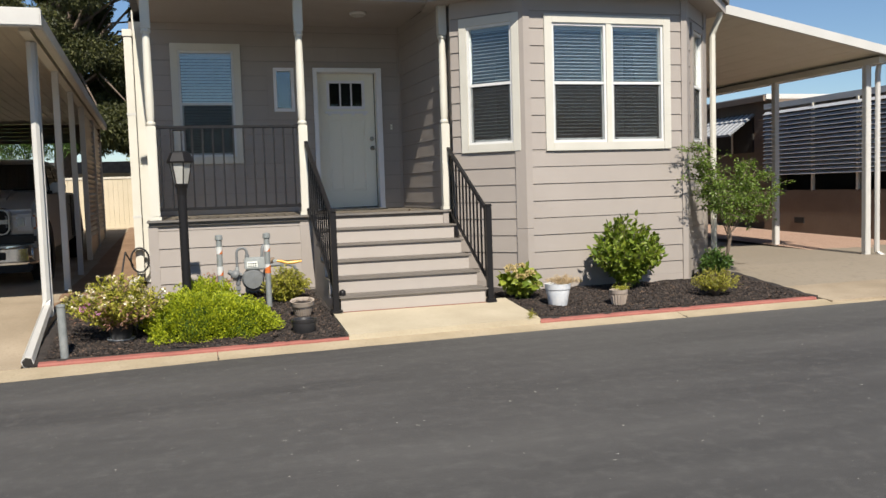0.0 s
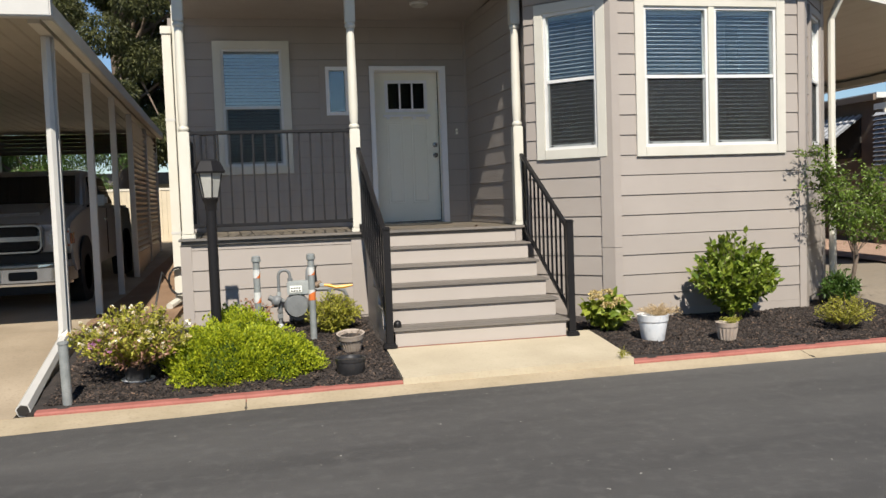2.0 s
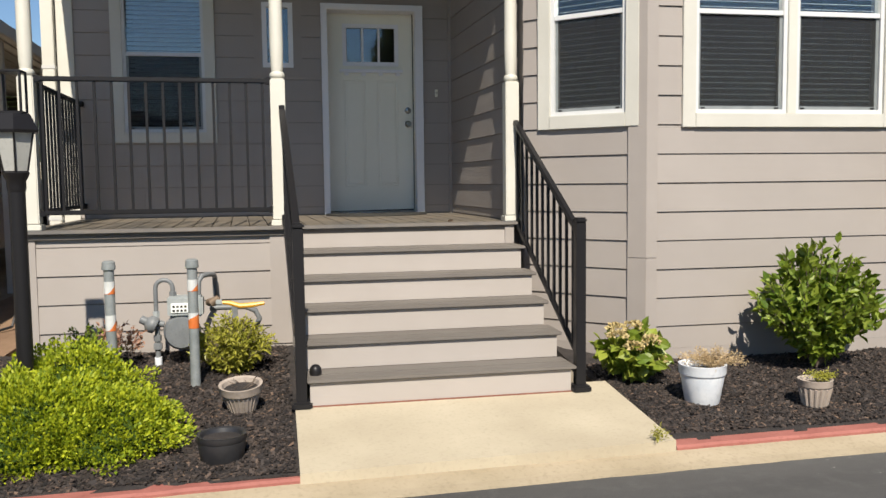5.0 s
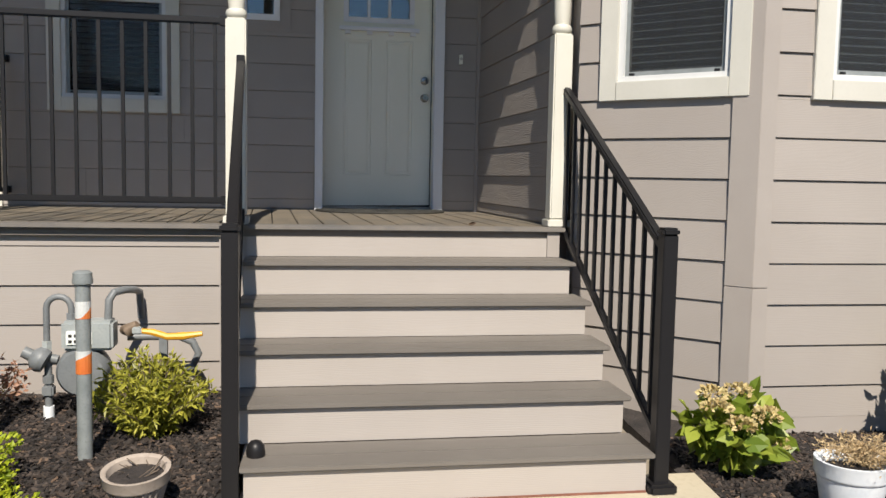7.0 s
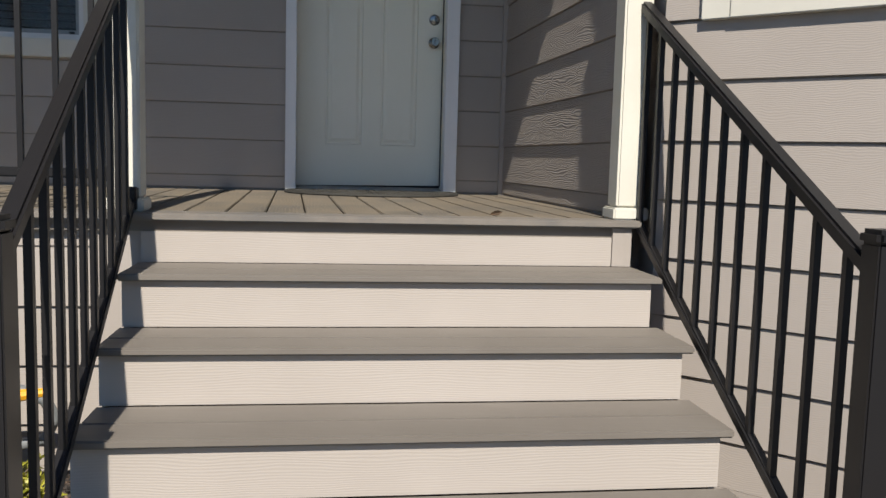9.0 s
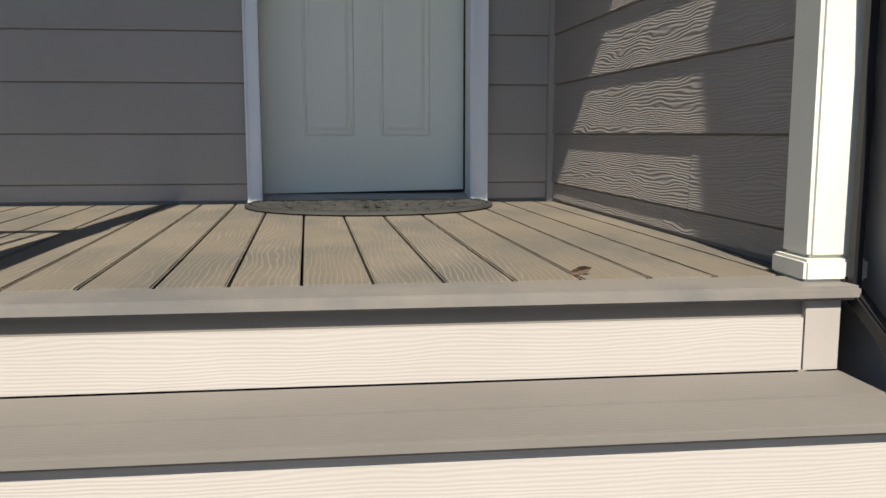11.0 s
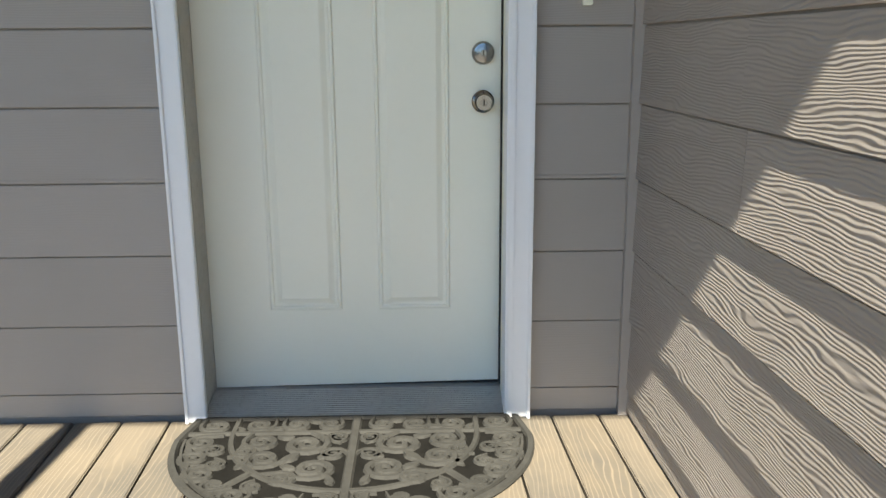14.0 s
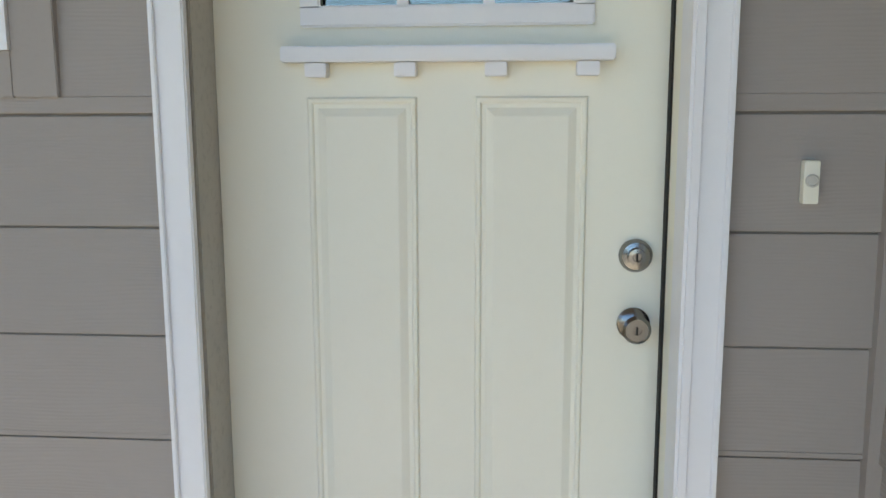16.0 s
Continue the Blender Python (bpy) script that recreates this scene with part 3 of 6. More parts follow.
def flat_rail(a, b, n, label, first=0.0, pitch=0.0):
    rail = thing("porch_railing", ((a[0] + b[0]) / 2, (a[1] + b[1]) / 2, DK), label, "railing", "porch railings")
    up = lambda p, z: (p[0], p[1], z)
    part("top_rail", bar(bmesh.new(), up(a, 2.285), up(b, 2.285), 0.042, 0.034), BLACK, rail)
    part("bottom_rail", bar(bmesh.new(), up(a, 1.325), up(b, 1.325), 0.03, 0.034), BLACK, rail)
    me = None
    for i in range(n):
        s = first + i * pitch if first else (i + 0.5) / n
        x, y = a[0] + (b[0] - a[0]) * s, a[1] + (b[1] - a[1]) * s
        if me is None:
            me = mesh_of(boxes((-0.009, 0.009, -0.009, 0.009, 1.34, 2.27)), "baluster", BLACK)
        ob = new("baluster", me)
        ob.parent = rail
        ob.location = (x - rail.location.x, y - rail.location.y, -DK)
    for s in (0.0, 1.0):
        x, y = a[0] + (b[0] - a[0]) * s, a[1] + (b[1] - a[1]) * s
        part("bracket", boxes((x - 0.028, x + 0.028, y - 0.02, y + 0.02, 2.26, 2.31), bevel=0.003), BLACK, rail)
        part("bracket", boxes((x - 0.024, x + 0.024, y - 0.018, y + 0.018, 1.30, 1.35), bevel=0.003), BLACK, rail)


flat_rail((P1[0] + 0.058, P1[1]), (P2[0] - 0.058, P2[1]), 14, "black metal railing between the porch posts", 0.023, 0.0726)
flat_rail((P1[0] - 0.03, P1[1] + 0.06), (P1[0] - 0.06, 11.48), 17, "black metal railing at the side of the porch")


def stair_rail(xb, xt, yt, zt, group):
    rail = thing("stair_railing", (xb, 8.0, 0.2), "black metal stair railing with a square newel", "railing", group)
    yb = 8.0
    part("newel", boxes((xb - 0.032, xb + 0.032, yb - 0.032, yb + 0.032, 0.19, 1.255), bevel=0.004), BLACK, rail)
    part("newel_cap", boxes((xb - 0.038, xb + 0.038, yb - 0.038, yb + 0.038, 1.25, 1.285), bevel=0.01), BLACK, rail)
    part("base_shoe", boxes((xb - 0.062, xb + 0.062, yb - 0.062, yb + 0.062, 0.165, 0.215), bevel=0.012), BLACK, rail)
    part("top_rail", bar(bmesh.new(), (xb, yb + 0.03, 1.20), (xt, yt, zt), 0.045, 0.04), BLACK, rail)
    part("bottom_rail", bar(bmesh.new(), (xb, yb + 0.03, 0.40), (xt, yt, 1.245), 0.03, 0.035), BLACK, rail)
    for i in range(11):
        s = (i + 0.7) / 11.6
        x, y = xb + (xt - xb) * s, yb + 0.03 + (yt - yb - 0.03) * s
        part("baluster", boxes((x - 0.009, x + 0.009, y - 0.009, y + 0.009, 0.41 + 0.845 * s, 1.19 + (zt - 1.2) * s)), BLACK, rail)
    part("bracket", boxes((xt - 0.022, xt + 0.022, yt - 0.03, yt + 0.03, zt - 0.035, zt + 0.035), bevel=0.004), BLACK, rail)
    part("bracket", boxes((xt - 0.02, xt + 0.02, yt - 0.03, yt + 0.03, 1.205, 1.285), bevel=0.004), BLACK, rail)


stair_rail(2.31, 2.25, 9.41, 2.065, "stair railings")
stair_rail(4.07, 4.062, 9.503, 2.02, "stair railings")

# ---- windows and door ----
def sash_window(name, f, h, lights, label, trim=0.10, slats=None, casing=None):
    """A white vinyl hung window in opening h, cased in cream, with its blind."""
    u0, u1, z0, z1 = h
    slats, casing = slats or BLIND, casing or CASING
    w = thing(name, f.at((u0 + u1) / 2, 0, z0), label, "window", kind="structure")
    d0, d1 = 0.0, 0.034
    part("side_casing", f.one(u0 - trim, u0, d0, d1, z0 - trim, z1 + trim, bevel=0.003), casing, w)
    part("side_casing", f.one(u1, u1 + trim, d0, d1, z0 - trim, z1 + trim, bevel=0.003), casing, w)
    part("head_casing", f.one(u0, u1, d0, d1, z1, z1 + trim, bevel=0.003), casing, w)
    part("sill_casing", f.one(u0, u1, d0, d1 + 0.004, z0 - trim, z0, bevel=0.003), casing, w)
    n = len(lights)
    zm = (z0 + z1) / 2
    wid = (u1 - u0 - 0.07 * (n - 1)) / n
    for i, drops in enumerate(lights):
        a, b = u0 + i * (wid + 0.07), u0 + i * (wid + 0.07) + wid
        if i:
            part("mullion", f.one(a - 0.07, a, -0.04, 0.03, z0, z1, bevel=0.003), CREAM, w)
        part("window_frame", f.box(f.box(f.box(f.one(a, a + 0.03, -0.06, 0.012, z0, z1), b - 0.03, b, -0.06, 0.012, z0, z1), a + 0.03, b - 0.03, -0.06, 0.012, z0, z0 + 0.03), a + 0.03, b - 0.03, -0.06, 0.012, z1 - 0.03, z1), VINYL, w)
        part("meeting_rail", f.one(a + 0.03, b - 0.03, -0.045, 0.006, zm - 0.016, zm + 0.02, bevel=0.003), VINYL, w)
        part("lower_sash", f.box(f.box(f.one(a + 0.03, a + 0.052, -0.045, -0.01, z0 + 0.03, zm), b - 0.052, b - 0.03, -0.045, -0.01, z0 + 0.03, zm), a + 0.05, b - 0.05, -0.045, -0.01, z0 + 0.03, z0 + 0.055), GALV, w)
        part("sash_lock", f.one(a + 0.06, a + 0.085, -0.01, 0.004, z0 + 0.034, z0 + 0.046), BLACK, w)
        part("sash_lock", f.one(b - 0.085, b - 0.06, -0.01, 0.004, z0 + 0.034, z0 + 0.046), BLACK, w)
        for g0, g1, dd in ((z0 + 0.05, zm - 0.01, -0.032), (zm + 0.015, z1 - 0.028, -0.02)):
            pane = part("pane", f.one(a + 0.03, b - 0.03, dd - 0.004, dd, g0, g1), GLASS, w)
            pane.visible_shadow = False
        part("insect_screen", f.one(a + 0.034, b - 0.034, -0.014, -0.012, z0 + 0.034, zm - 0.008), MESH, w)
        bl = thing("window_blind", f.at((a + b) / 2, -0.075, z1 - 0.05), "pale horizontal slat blind hanging behind the glass", "blind", "blinds")
        part("headrail", f.one(a + 0.03, b - 0.03, -0.10, -0.065, z1 - 0.07, z1 - 0.02), slats, bl)
        tilt, bottom = drops
        z = z1 - 0.085
        ang = radians(tilt)
        bm = f.one(a + 0.035, b - 0.035, -0.0235, 0.0235, -0.001, 0.001)
        bmesh.ops.translate(bm, verts=bm.verts, vec=-f.at((a + b) / 2, 0, 0))
        bmesh.ops.rotate(bm, verts=bm.verts, cent=(0, 0, 0), matrix=Matrix.Rotation(ang, 3, f.u))
        me = mesh_of(bm, "slat", slats)
        while z > bottom:
            ob = new("slat", me)
            ob.parent = bl
            ob.location = f.at((a + b) / 2, -0.083, z) - bl.location
            z -= 0.042
        part("bottom_bar", f.one(a + 0.035, b - 0.035, -0.10, -0.075, z - 0.012, z + 0.008), slats, bl)
    # dark-coloured box stands in for the shaded room
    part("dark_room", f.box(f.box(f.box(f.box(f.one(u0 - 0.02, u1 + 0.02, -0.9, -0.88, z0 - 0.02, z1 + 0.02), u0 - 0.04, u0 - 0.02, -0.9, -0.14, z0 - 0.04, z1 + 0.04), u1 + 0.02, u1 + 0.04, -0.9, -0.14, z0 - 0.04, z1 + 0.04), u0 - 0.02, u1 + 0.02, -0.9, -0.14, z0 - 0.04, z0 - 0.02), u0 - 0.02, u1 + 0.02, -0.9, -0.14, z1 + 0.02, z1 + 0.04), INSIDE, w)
    return w


# window_1 stands in shade: lighter CREAM casing brightens it by colour
sash_window("window_1", back, W1, [(50, 2.05)], "white vinyl hung window with a lowered pale blind", slats=BLIND_W, casing=CREAM)
sash_window("window_2", facet_l, WF, [(16, 2.02)], "white vinyl hung window in the angled bay wall, slat blind inside")
sash_window("window_3", bay, WB, [(16, 2.02), (16, 2.02)], "double white vinyl hung window in the bay, slat blinds inside")
sash_window("window_4", facet_r, WR, [(34, 2.02)], "greige-cased hung window in the far angled bay wall", 0.08, slats=BLIND_G, casing=GREIGE)
CASING5 = (SW[0] - 0.025, SW[1] + 0.025, SW[2] - 0.025, SW[3] + 0.025)
w = thing("window_5", back.at(2.07, 0, 2.7), "small fixed white framed window beside the door", "window", kind="structure")
u0, u1, z0, z1 = SW
# WHITE instead of VINYL, brightened by colour against the porch's shade
part("window_frame", back.box(back.box(back.box(back.one(u0 - 0.025, u0 + 0.02, -0.06, 0.028, z0 - 0.025, z1 + 0.025), u1 - 0.02, u1 + 0.025, -0.06, 0.028, z0 - 0.025, z1 + 0.025), u0 + 0.02, u1 - 0.02, -0.06, 0.028, z0 - 0.025, z0 + 0.02), u0 + 0.02, u1 - 0.02, -0.06, 0.028, z1 - 0.02, z1 + 0.025), WHITE, w)
part("pane", back.one(u0 + 0.02, u1 - 0.02, -0.03, -0.025, z0 + 0.02, z1 - 0.02), GLASS, w).visible_shadow = False
a, b_, c_, d_ = CASING5
part("casing", back.one(a - 0.085, a, 0, 0.02, c_ - 0.085, d_ + 0.085, bevel=0.002), GREIGE, w)
part("casing", back.one(b_, b_ + 0.085, 0, 0.02, c_ - 0.085, d_ + 0.085, bevel=0.002), GREIGE, w)
part("casing", back.one(a, b_, 0, 0.02, c_ - 0.085, c_, bevel=0.002), GREIGE, w)
part("casing", back.one(a, b_, 0, 0.02, d_, d_ + 0.085, bevel=0.002), GREIGE, w)
# dark block painted as the room's shade behind the small pane
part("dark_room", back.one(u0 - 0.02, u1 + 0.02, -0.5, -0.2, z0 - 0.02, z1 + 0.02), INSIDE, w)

door = thing("door_1", (3.17, 11.6, DK), "pale cream craftsman front door, closed, in a white frame", "door", kind="structure")
X0, X1 = 2.710, 3.61
DY = 11.66
door_z0, door_z1 = 1.243, 3.225
part("side_casing", boxes((2.667, 2.728, 11.46, 11.482, 1.2, 3.28), bevel=0.003), WHITE, door)
part("side_casing", boxes((3.622, 3.68, 11.46, 11.502, 1.2, 3.28), (3.605, 3.632, 11.455, 11.56, 1.2, 3.24), bevel=0.006), WHITE, door)
part("head_casing", boxes((2.725, 3.622, 11.46, 11.502, 3.222, 3.28), bevel=0.006), WHITE, door)
JAMB = varied("taupe_grey_jamb", (0.42, 0.405, 0.365), (0.48, 0.46, 0.415), 5, 60, 0.6, 0.1, 0.001)
part("jamb", boxes((2.688, 2.712, 11.482, 11.72, 1.2, 3.235)), JAMB, door)
part("weather_strip", boxes((2.7115, 2.719, 11.520, 11.532, 1.215, 3.222), bevel=0.002), JAMB, door)
part("jamb", boxes((3.607, 3.634, 11.56, 11.72, 1.2, 3.235)), DOOR, door)
part("jamb", boxes((2.712, 3.607, 11.50, 11.72, 3.222, 3.24)), WHITE, door)
bm = bmesh.new()
prof = [(11.488, 1.2005), (11.488, 1.206)]
for i in range(14):
    y_, z_ = 11.492 + i * 0.0115, 1.2075 + i * 0.0014
    prof += [(y_, z_), (y_ + 0.0065, z_ + 0.0008), (y_ + 0.0075, z_ - 0.0018), (y_ + 0.0105, z_ - 0.0014)]
prof += [(11.70, 1.228), (11.70, 1.2005)]
extrude_poly(bm, [(2.7125, y_, z_) for y_, z_ in prof], (0.9175, 0, 0))
part("threshold", bm, varied("grey_aluminium_threshold", (0.36, 0.345, 0.315), (0.43, 0.41, 0.375), 6, 60, 0.7, 0.1, 0.002, spec=0.25), door)
part("weather_strip", boxes((3.603, 3.608, 11.63, 11.66, 1.236, 3.222)), DARKGAP, door)
part("weather_strip", boxes((2.713, 3.607, 11.672, 11.69, 1.2285, 1.246)), DARKGAP, door)
part("casing_bead", boxes((2.667, 2.677, 11.453, 11.46, 1.2, 3.28), bevel=0.002), WHITE, door)
part("casing_bead", boxes((3.67, 3.68, 11.453, 11.46, 1.2, 3.28), bevel=0.002), WHITE, door)
G0, G1, GZ0, GZ1 = 2.925, 3.425, 2.735, 3.085
leaf = part("door_leaf", boxes((X0 + 0.003, X1 - 0.004, DY, DY + 0.044, door_z0, GZ0), (X0 + 0.003, X1 - 0.004, DY, DY + 0.044, GZ1, door_z1 - 0.004), (X0 + 0.003, G0, DY, DY + 0.044, GZ0, GZ1), (G1, X1 - 0.004, DY, DY + 0.044, GZ0, GZ1)), DOOR, door)

for v in leaf.data.vertices:
    if (leaf.matrix_local @ v.co).z + total(door).z < 1.26 and (leaf.matrix_local @ v.co).x + total(door).x < 3.0:
        v.co.z -= 0.014


def panel(x0, x1, z0, z1):
    """A raised moulded door panel with stepped borders."""
    bm = bmesh.new()
    rings = []
    for inset, d in ((0, 0.0005), (0.004, 0.006), (0.010, 0.006), (0.014, 0.0008), (0.022, 0.0008), (0.038, 0.007), (0.041, 0.007)):
        rings.append([bm.verts.new((x, DY - d, z)) for x, z in ((x0 + inset, z0 + inset), (x1 - inset, z0 + inset), (x1 - inset, z1 - inset), (x0 + inset, z1 - inset))])
    for a, b in zip(rings, rings[1:]):
        for k in range(4):
            bm.faces.new((a[k], a[(k + 1) % 4], b[(k + 1) % 4], b[k]))
    bm.faces.new(rings[-1])
    return bm


part("panel", panel(2.897, 3.118, 1.482, 2.566), DOOR, leaf)
part("panel", panel(3.232, 3.452, 1.482, 2.566), DOOR, leaf)
bm = boxes((G0 - 0.035, G1 + 0.035, DY - 0.012, DY, GZ0 - 0.035, GZ0 + 0.006), (G0 - 0.035, G1 + 0.035, DY - 0.012, DY, GZ1 - 0.006, GZ1 + 0.035), (G0 - 0.035, G0 + 0.006, DY - 0.012, DY, GZ0, GZ1), (G1 - 0.006, G1 + 0.035, DY - 0.012, DY, GZ0, GZ1), bevel=0.004)
for i in (1, 2):
    x = G0 + (G1 - G0) * i / 3
    box(bm, x - 0.011, x + 0.011, DY - 0.008, DY + 0.004, GZ0, GZ1)
part("glass_frame", bm, WHITE, leaf)
for i in range(3):
    a = G0 + (G1 - G0) * i / 3
    part("pane", boxes((a + 0.011, a + (G1 - G0) / 3 - 0.011, DY + 0.016, DY + 0.02, GZ0, GZ1)), GLASS, leaf).visible_shadow = False
# dark block painted as the indoor shade behind the door glass
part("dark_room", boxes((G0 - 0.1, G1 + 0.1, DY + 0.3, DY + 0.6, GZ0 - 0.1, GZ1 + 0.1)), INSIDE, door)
part("shelf_moulding", boxes((2.858, 3.497, DY - 0.05, DY, 2.632, 2.662), bevel=0.003), WHITE, leaf)
for i in range(4):
    x = 2.903 + i * 0.1745
    part("dentil", boxes((x, x + 0.042, DY - 0.04, DY, 2.604, 2.631), bevel=0.002), WHITE, leaf)
for z, deep in ((2.254, 0.03), (2.115, 0.062)):
    hw = part("deadbolt" if deep < 0.05 else "door_knob", lathe(bmesh.new(), (0, 0, 0), [(0.033, 0), (0.033, 0.006), (0.028, 0.011), (0.017, 0.015), (0.016, deep * 0.55), (0.026, deep * 0.75), (0.028, deep * 0.9), (0.022, deep), (0.009, deep), (0.008, deep - 0.003)] if deep > 0.05 else [(0.033, 0), (0.033, 0.008), (0.027, 0.016), (0.018, 0.018), (0.017, 0.03), (0.009, 0.031), (0.008, 0.028)], 32), STEEL, None, smooth=True)
    hw.rotation_euler = (radians(90), 0, 0)
    hw.parent = leaf
    hw.location = Vector((3.551, DY, z)) - total(leaf)
    kh = part("keyhole", boxes((3.5495, 3.5525, DY - deep - 0.0025, DY - deep + 0.004, z - 0.007, z + 0.007)), DARKGAP, leaf)

# ---- trim on the walls ----
def trim_board(name, bm, material, label):
    return tagged(part(name, bm, material, None), label, "trim", kind="structure")


trim_board("corner_trim", boxes((0.228, 0.37, 11.474, 11.498, 0.3, CEIL)), CREAM, "cream corner board of the porch wall")
trim_board("corner_trim", boxes((3.945, 3.977, 11.468, 11.502, 1.2, CEIL)), GREIGE, "greige inside corner strip")
for za, zb, d_ in ((0.12, 0.951, 0.0275), (0.954, TOP, 0.026)):
    trim_board("corner_trim", facet_l.one(FL - 0.13, FL + 0.011, 0, d_, za, zb, bevel=0.002), GREIGE, "greige corner board of the bay, butted below")
    trim_board("corner_trim", bay.one(-0.011, 0.075, 0, d_, za, zb, bevel=0.002), GREIGE, "greige corner board of the bay, butted below")
trim_board("corner_trim", bay.one(2.15, 2.232, 0, 0.026, 0.12, TOP), GREIGE, "greige corner board of the bay")
trim_board("corner_trim", facet_r.one(-0.012, 0.12, 0, 0.026, 0.12, TOP), GREIGE, "greige corner board of the bay")
trim_board("corner_trim", facet_r.one(1.05, 1.22, 0, 0.026, 0.12, TOP), GREIGE, "greige corner board of the bay")
setting("wall_return", boxes((4.122, 4.30, 9.33, 9.655, 0.12, TOP)), GREIGE, "short greige return wall behind the porch post", "wall")
trim_board("base_trim", bay.one(0.075, 2.15, -0.01, 0.012, 0.10, 0.285), GREIGE, "greige base board of the bay")
trim_board("base_trim", facet_l.one(0.0, FL - 0.13, -0.01, 0.012, 0.10, 0.285), GREIGE, "greige base board of the bay")

# ---- carports ----
def ridged(bm, x0, x1, y0, y1, z_at, n, depth, thick):
    """A ribbed roof or wall sheet with ridges along y."""
    pts = []
    for i in range(n):
        for s, d in ((0, 0), (0.62, 0), (0.72, depth), (0.9, depth)):
            x = x0 + (x1 - x0) * (i + s) / n
            pts.append((x, y0, z_at(x) + d))
    pts.append((x1, y0, z_at(x1)))
    low = [(x, y, z - thick) for x, y, z in pts][::-1]
    return extrude_poly(bm, pts + low, (0, y1 - y0, 0))


cp = thing("carport", (-2.9, 14, 0.28), "cream aluminium carport roof on white posts", "carport", kind="structure")
turn = Matrix.Translation((-0.62, 8.9, 0)) @ Matrix.Rotation(radians(2.3), 4, "Z") @ Matrix.Translation((0.62, -8.9, 0))


def turned(bm):
    bmesh.ops.transform(bm, matrix=turn, verts=bm.verts)
    return bm


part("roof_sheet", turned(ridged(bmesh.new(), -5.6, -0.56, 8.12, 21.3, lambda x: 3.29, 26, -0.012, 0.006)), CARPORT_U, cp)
part("fascia", turned(boxes((-5.7, -0.46, 8.0, 8.12, 3.15, 3.325), bevel=0.012)), CARPORT_W, cp)
part("fascia", turned(boxes((-0.56, -0.46, 8.12, 21.3, 3.14, 3.29), bevel=0.01)), CARPORT, cp)
part("fascia", turned(boxes((-5.7, -5.6, 8.12, 21.3, 3.14, 3.29))), CARPORT, cp)
part("roof_beam", turned(boxes((-0.70, -0.60, 8.3, 21.3, 3.15, 3.25))), CARPORT, cp)
for y in (8.95, 11.15, 13.45, 15.75, 18.6, 21.2):
    zb = ground_z(y) + 0.005
    part("post", turned(boxes((-0.69, -0.61, y - 0.04, y + 0.04, zb, 3.16), bevel=0.008)), CARPORT_W, cp)
    part("post", turned(boxes((-5.58, -5.5, y - 0.04, y + 0.04, zb, 3.25), bevel=0.008)), CARPORT_W, cp)
bm = bmesh.new()
tube(bm, [(-0.665, 8.86, 3.14), (-0.665, 8.86, 0.42), (-0.66, 8.82, 0.33), (-0.57, 7.02, 0.075)], [0.045, 0.045, 0.05, 0.055], 6)
sp = thing("downspout", (-0.62, 8.0, 0.1), "white metal downspout bent along the ground beside the driveway", "downspout")
part("pipe", bm, CARPORT_W, sp)
part("dark_mouth", tube(bmesh.new(), [(-0.5705, 7.03, 0.0762), (-0.570, 7.016, 0.0742)], 0.046, 6), DARKGAP, sp)

scr = thing("screen_wall", (-1.0, 19.5, 0.4), "tan corrugated metal screen under the carport edge", "screen", kind="structure")
bm = bmesh.new()
n = 24
prev = None
for i in range(n * 4 + 1):
    z = 0.75 + (3.10 - 0.75) * i / (n * 4)
    d = 0.028 * math.sin(i * math.pi / 2)
    row = [bm.verts.new((-0.66 + d, y, z)) for y in (15.8, 21.1)]
    if prev:
        bm.faces.new((prev[0], prev[1], row[1], row[0]))
    prev = row
TAN = varied("tan_aluminium_sheet", (0.30, 0.255, 0.195), (0.36, 0.305, 0.24), 1, 20, 0.45, 0.05, 0.002, 0.2)
ob = part("sheet", turned(bm), TAN, scr)
ob.modifiers.new("thick", "SOLIDIFY").thickness = 0.003
part("base_panel", turned(boxes((-0.675, -0.645, 15.8, 21.1, 0.3, 0.75))), TAN, scr)
part("edge_post", turned(boxes((-0.70, -0.62, 15.72, 15.8, 0.28, 3.12))), CARPORT, scr)

RCX0, RCX1 = 7.95, 11.45
rc_z = lambda x: 3.93 + (3.27 - 3.93) * (x - RCX0) / (RCX1 - RCX0)
rcp = thing("carport", (9.7, 14, 0.2), "white aluminium carport roof sloping from the house", "carport", kind="structure")
part("roof_sheet", ridged(bmesh.new(), RCX0, RCX1, 9.62, 22.0, rc_z, 11, 0.006, 0.006), CARPORT, rcp)
bm = bmesh.new()
extrude_poly(bm, [(RCX0, 9.56, rc_z(RCX0) - 0.04), (RCX1, 9.56, rc_z(RCX1) - 0.04), (RCX1, 9.56, rc_z(RCX1) + 0.09), (RCX0, 9.56, rc_z(RCX0) + 0.09)], (0, 0.07, 0))
part("fascia", bm, CARPORT_W, rcp)
part("gutter", boxes((RCX1, RCX1 + 0.12, 9.56, 22, 3.22, 3.36), bevel=0.012), CARPORT_W, rcp)
part("roof_beam", boxes((11.12, 11.24, 9.7, 22, 3.19, 3.285)), CARPORT, rcp)
for i in range(40):
    part("rib_end", boxes((11.24, 11.30, 9.75 + i * 0.3, 9.87 + i * 0.3, 3.22, 3.275)), CARPORT, rcp)
for y, z in ((10.02, 0.13), (12.2, 0.2), (15.5, 0.24), (19.0, 0.25)):
    part("post", boxes((11.13, 11.23, y - 0.05, y + 0.05, z, 3.2), bevel=0.008), CARPORT_W, rcp)
ds = thing("downspout", (11.32, 10.0, 0.16), "cream downspout strapped to the carport post", "downspout")
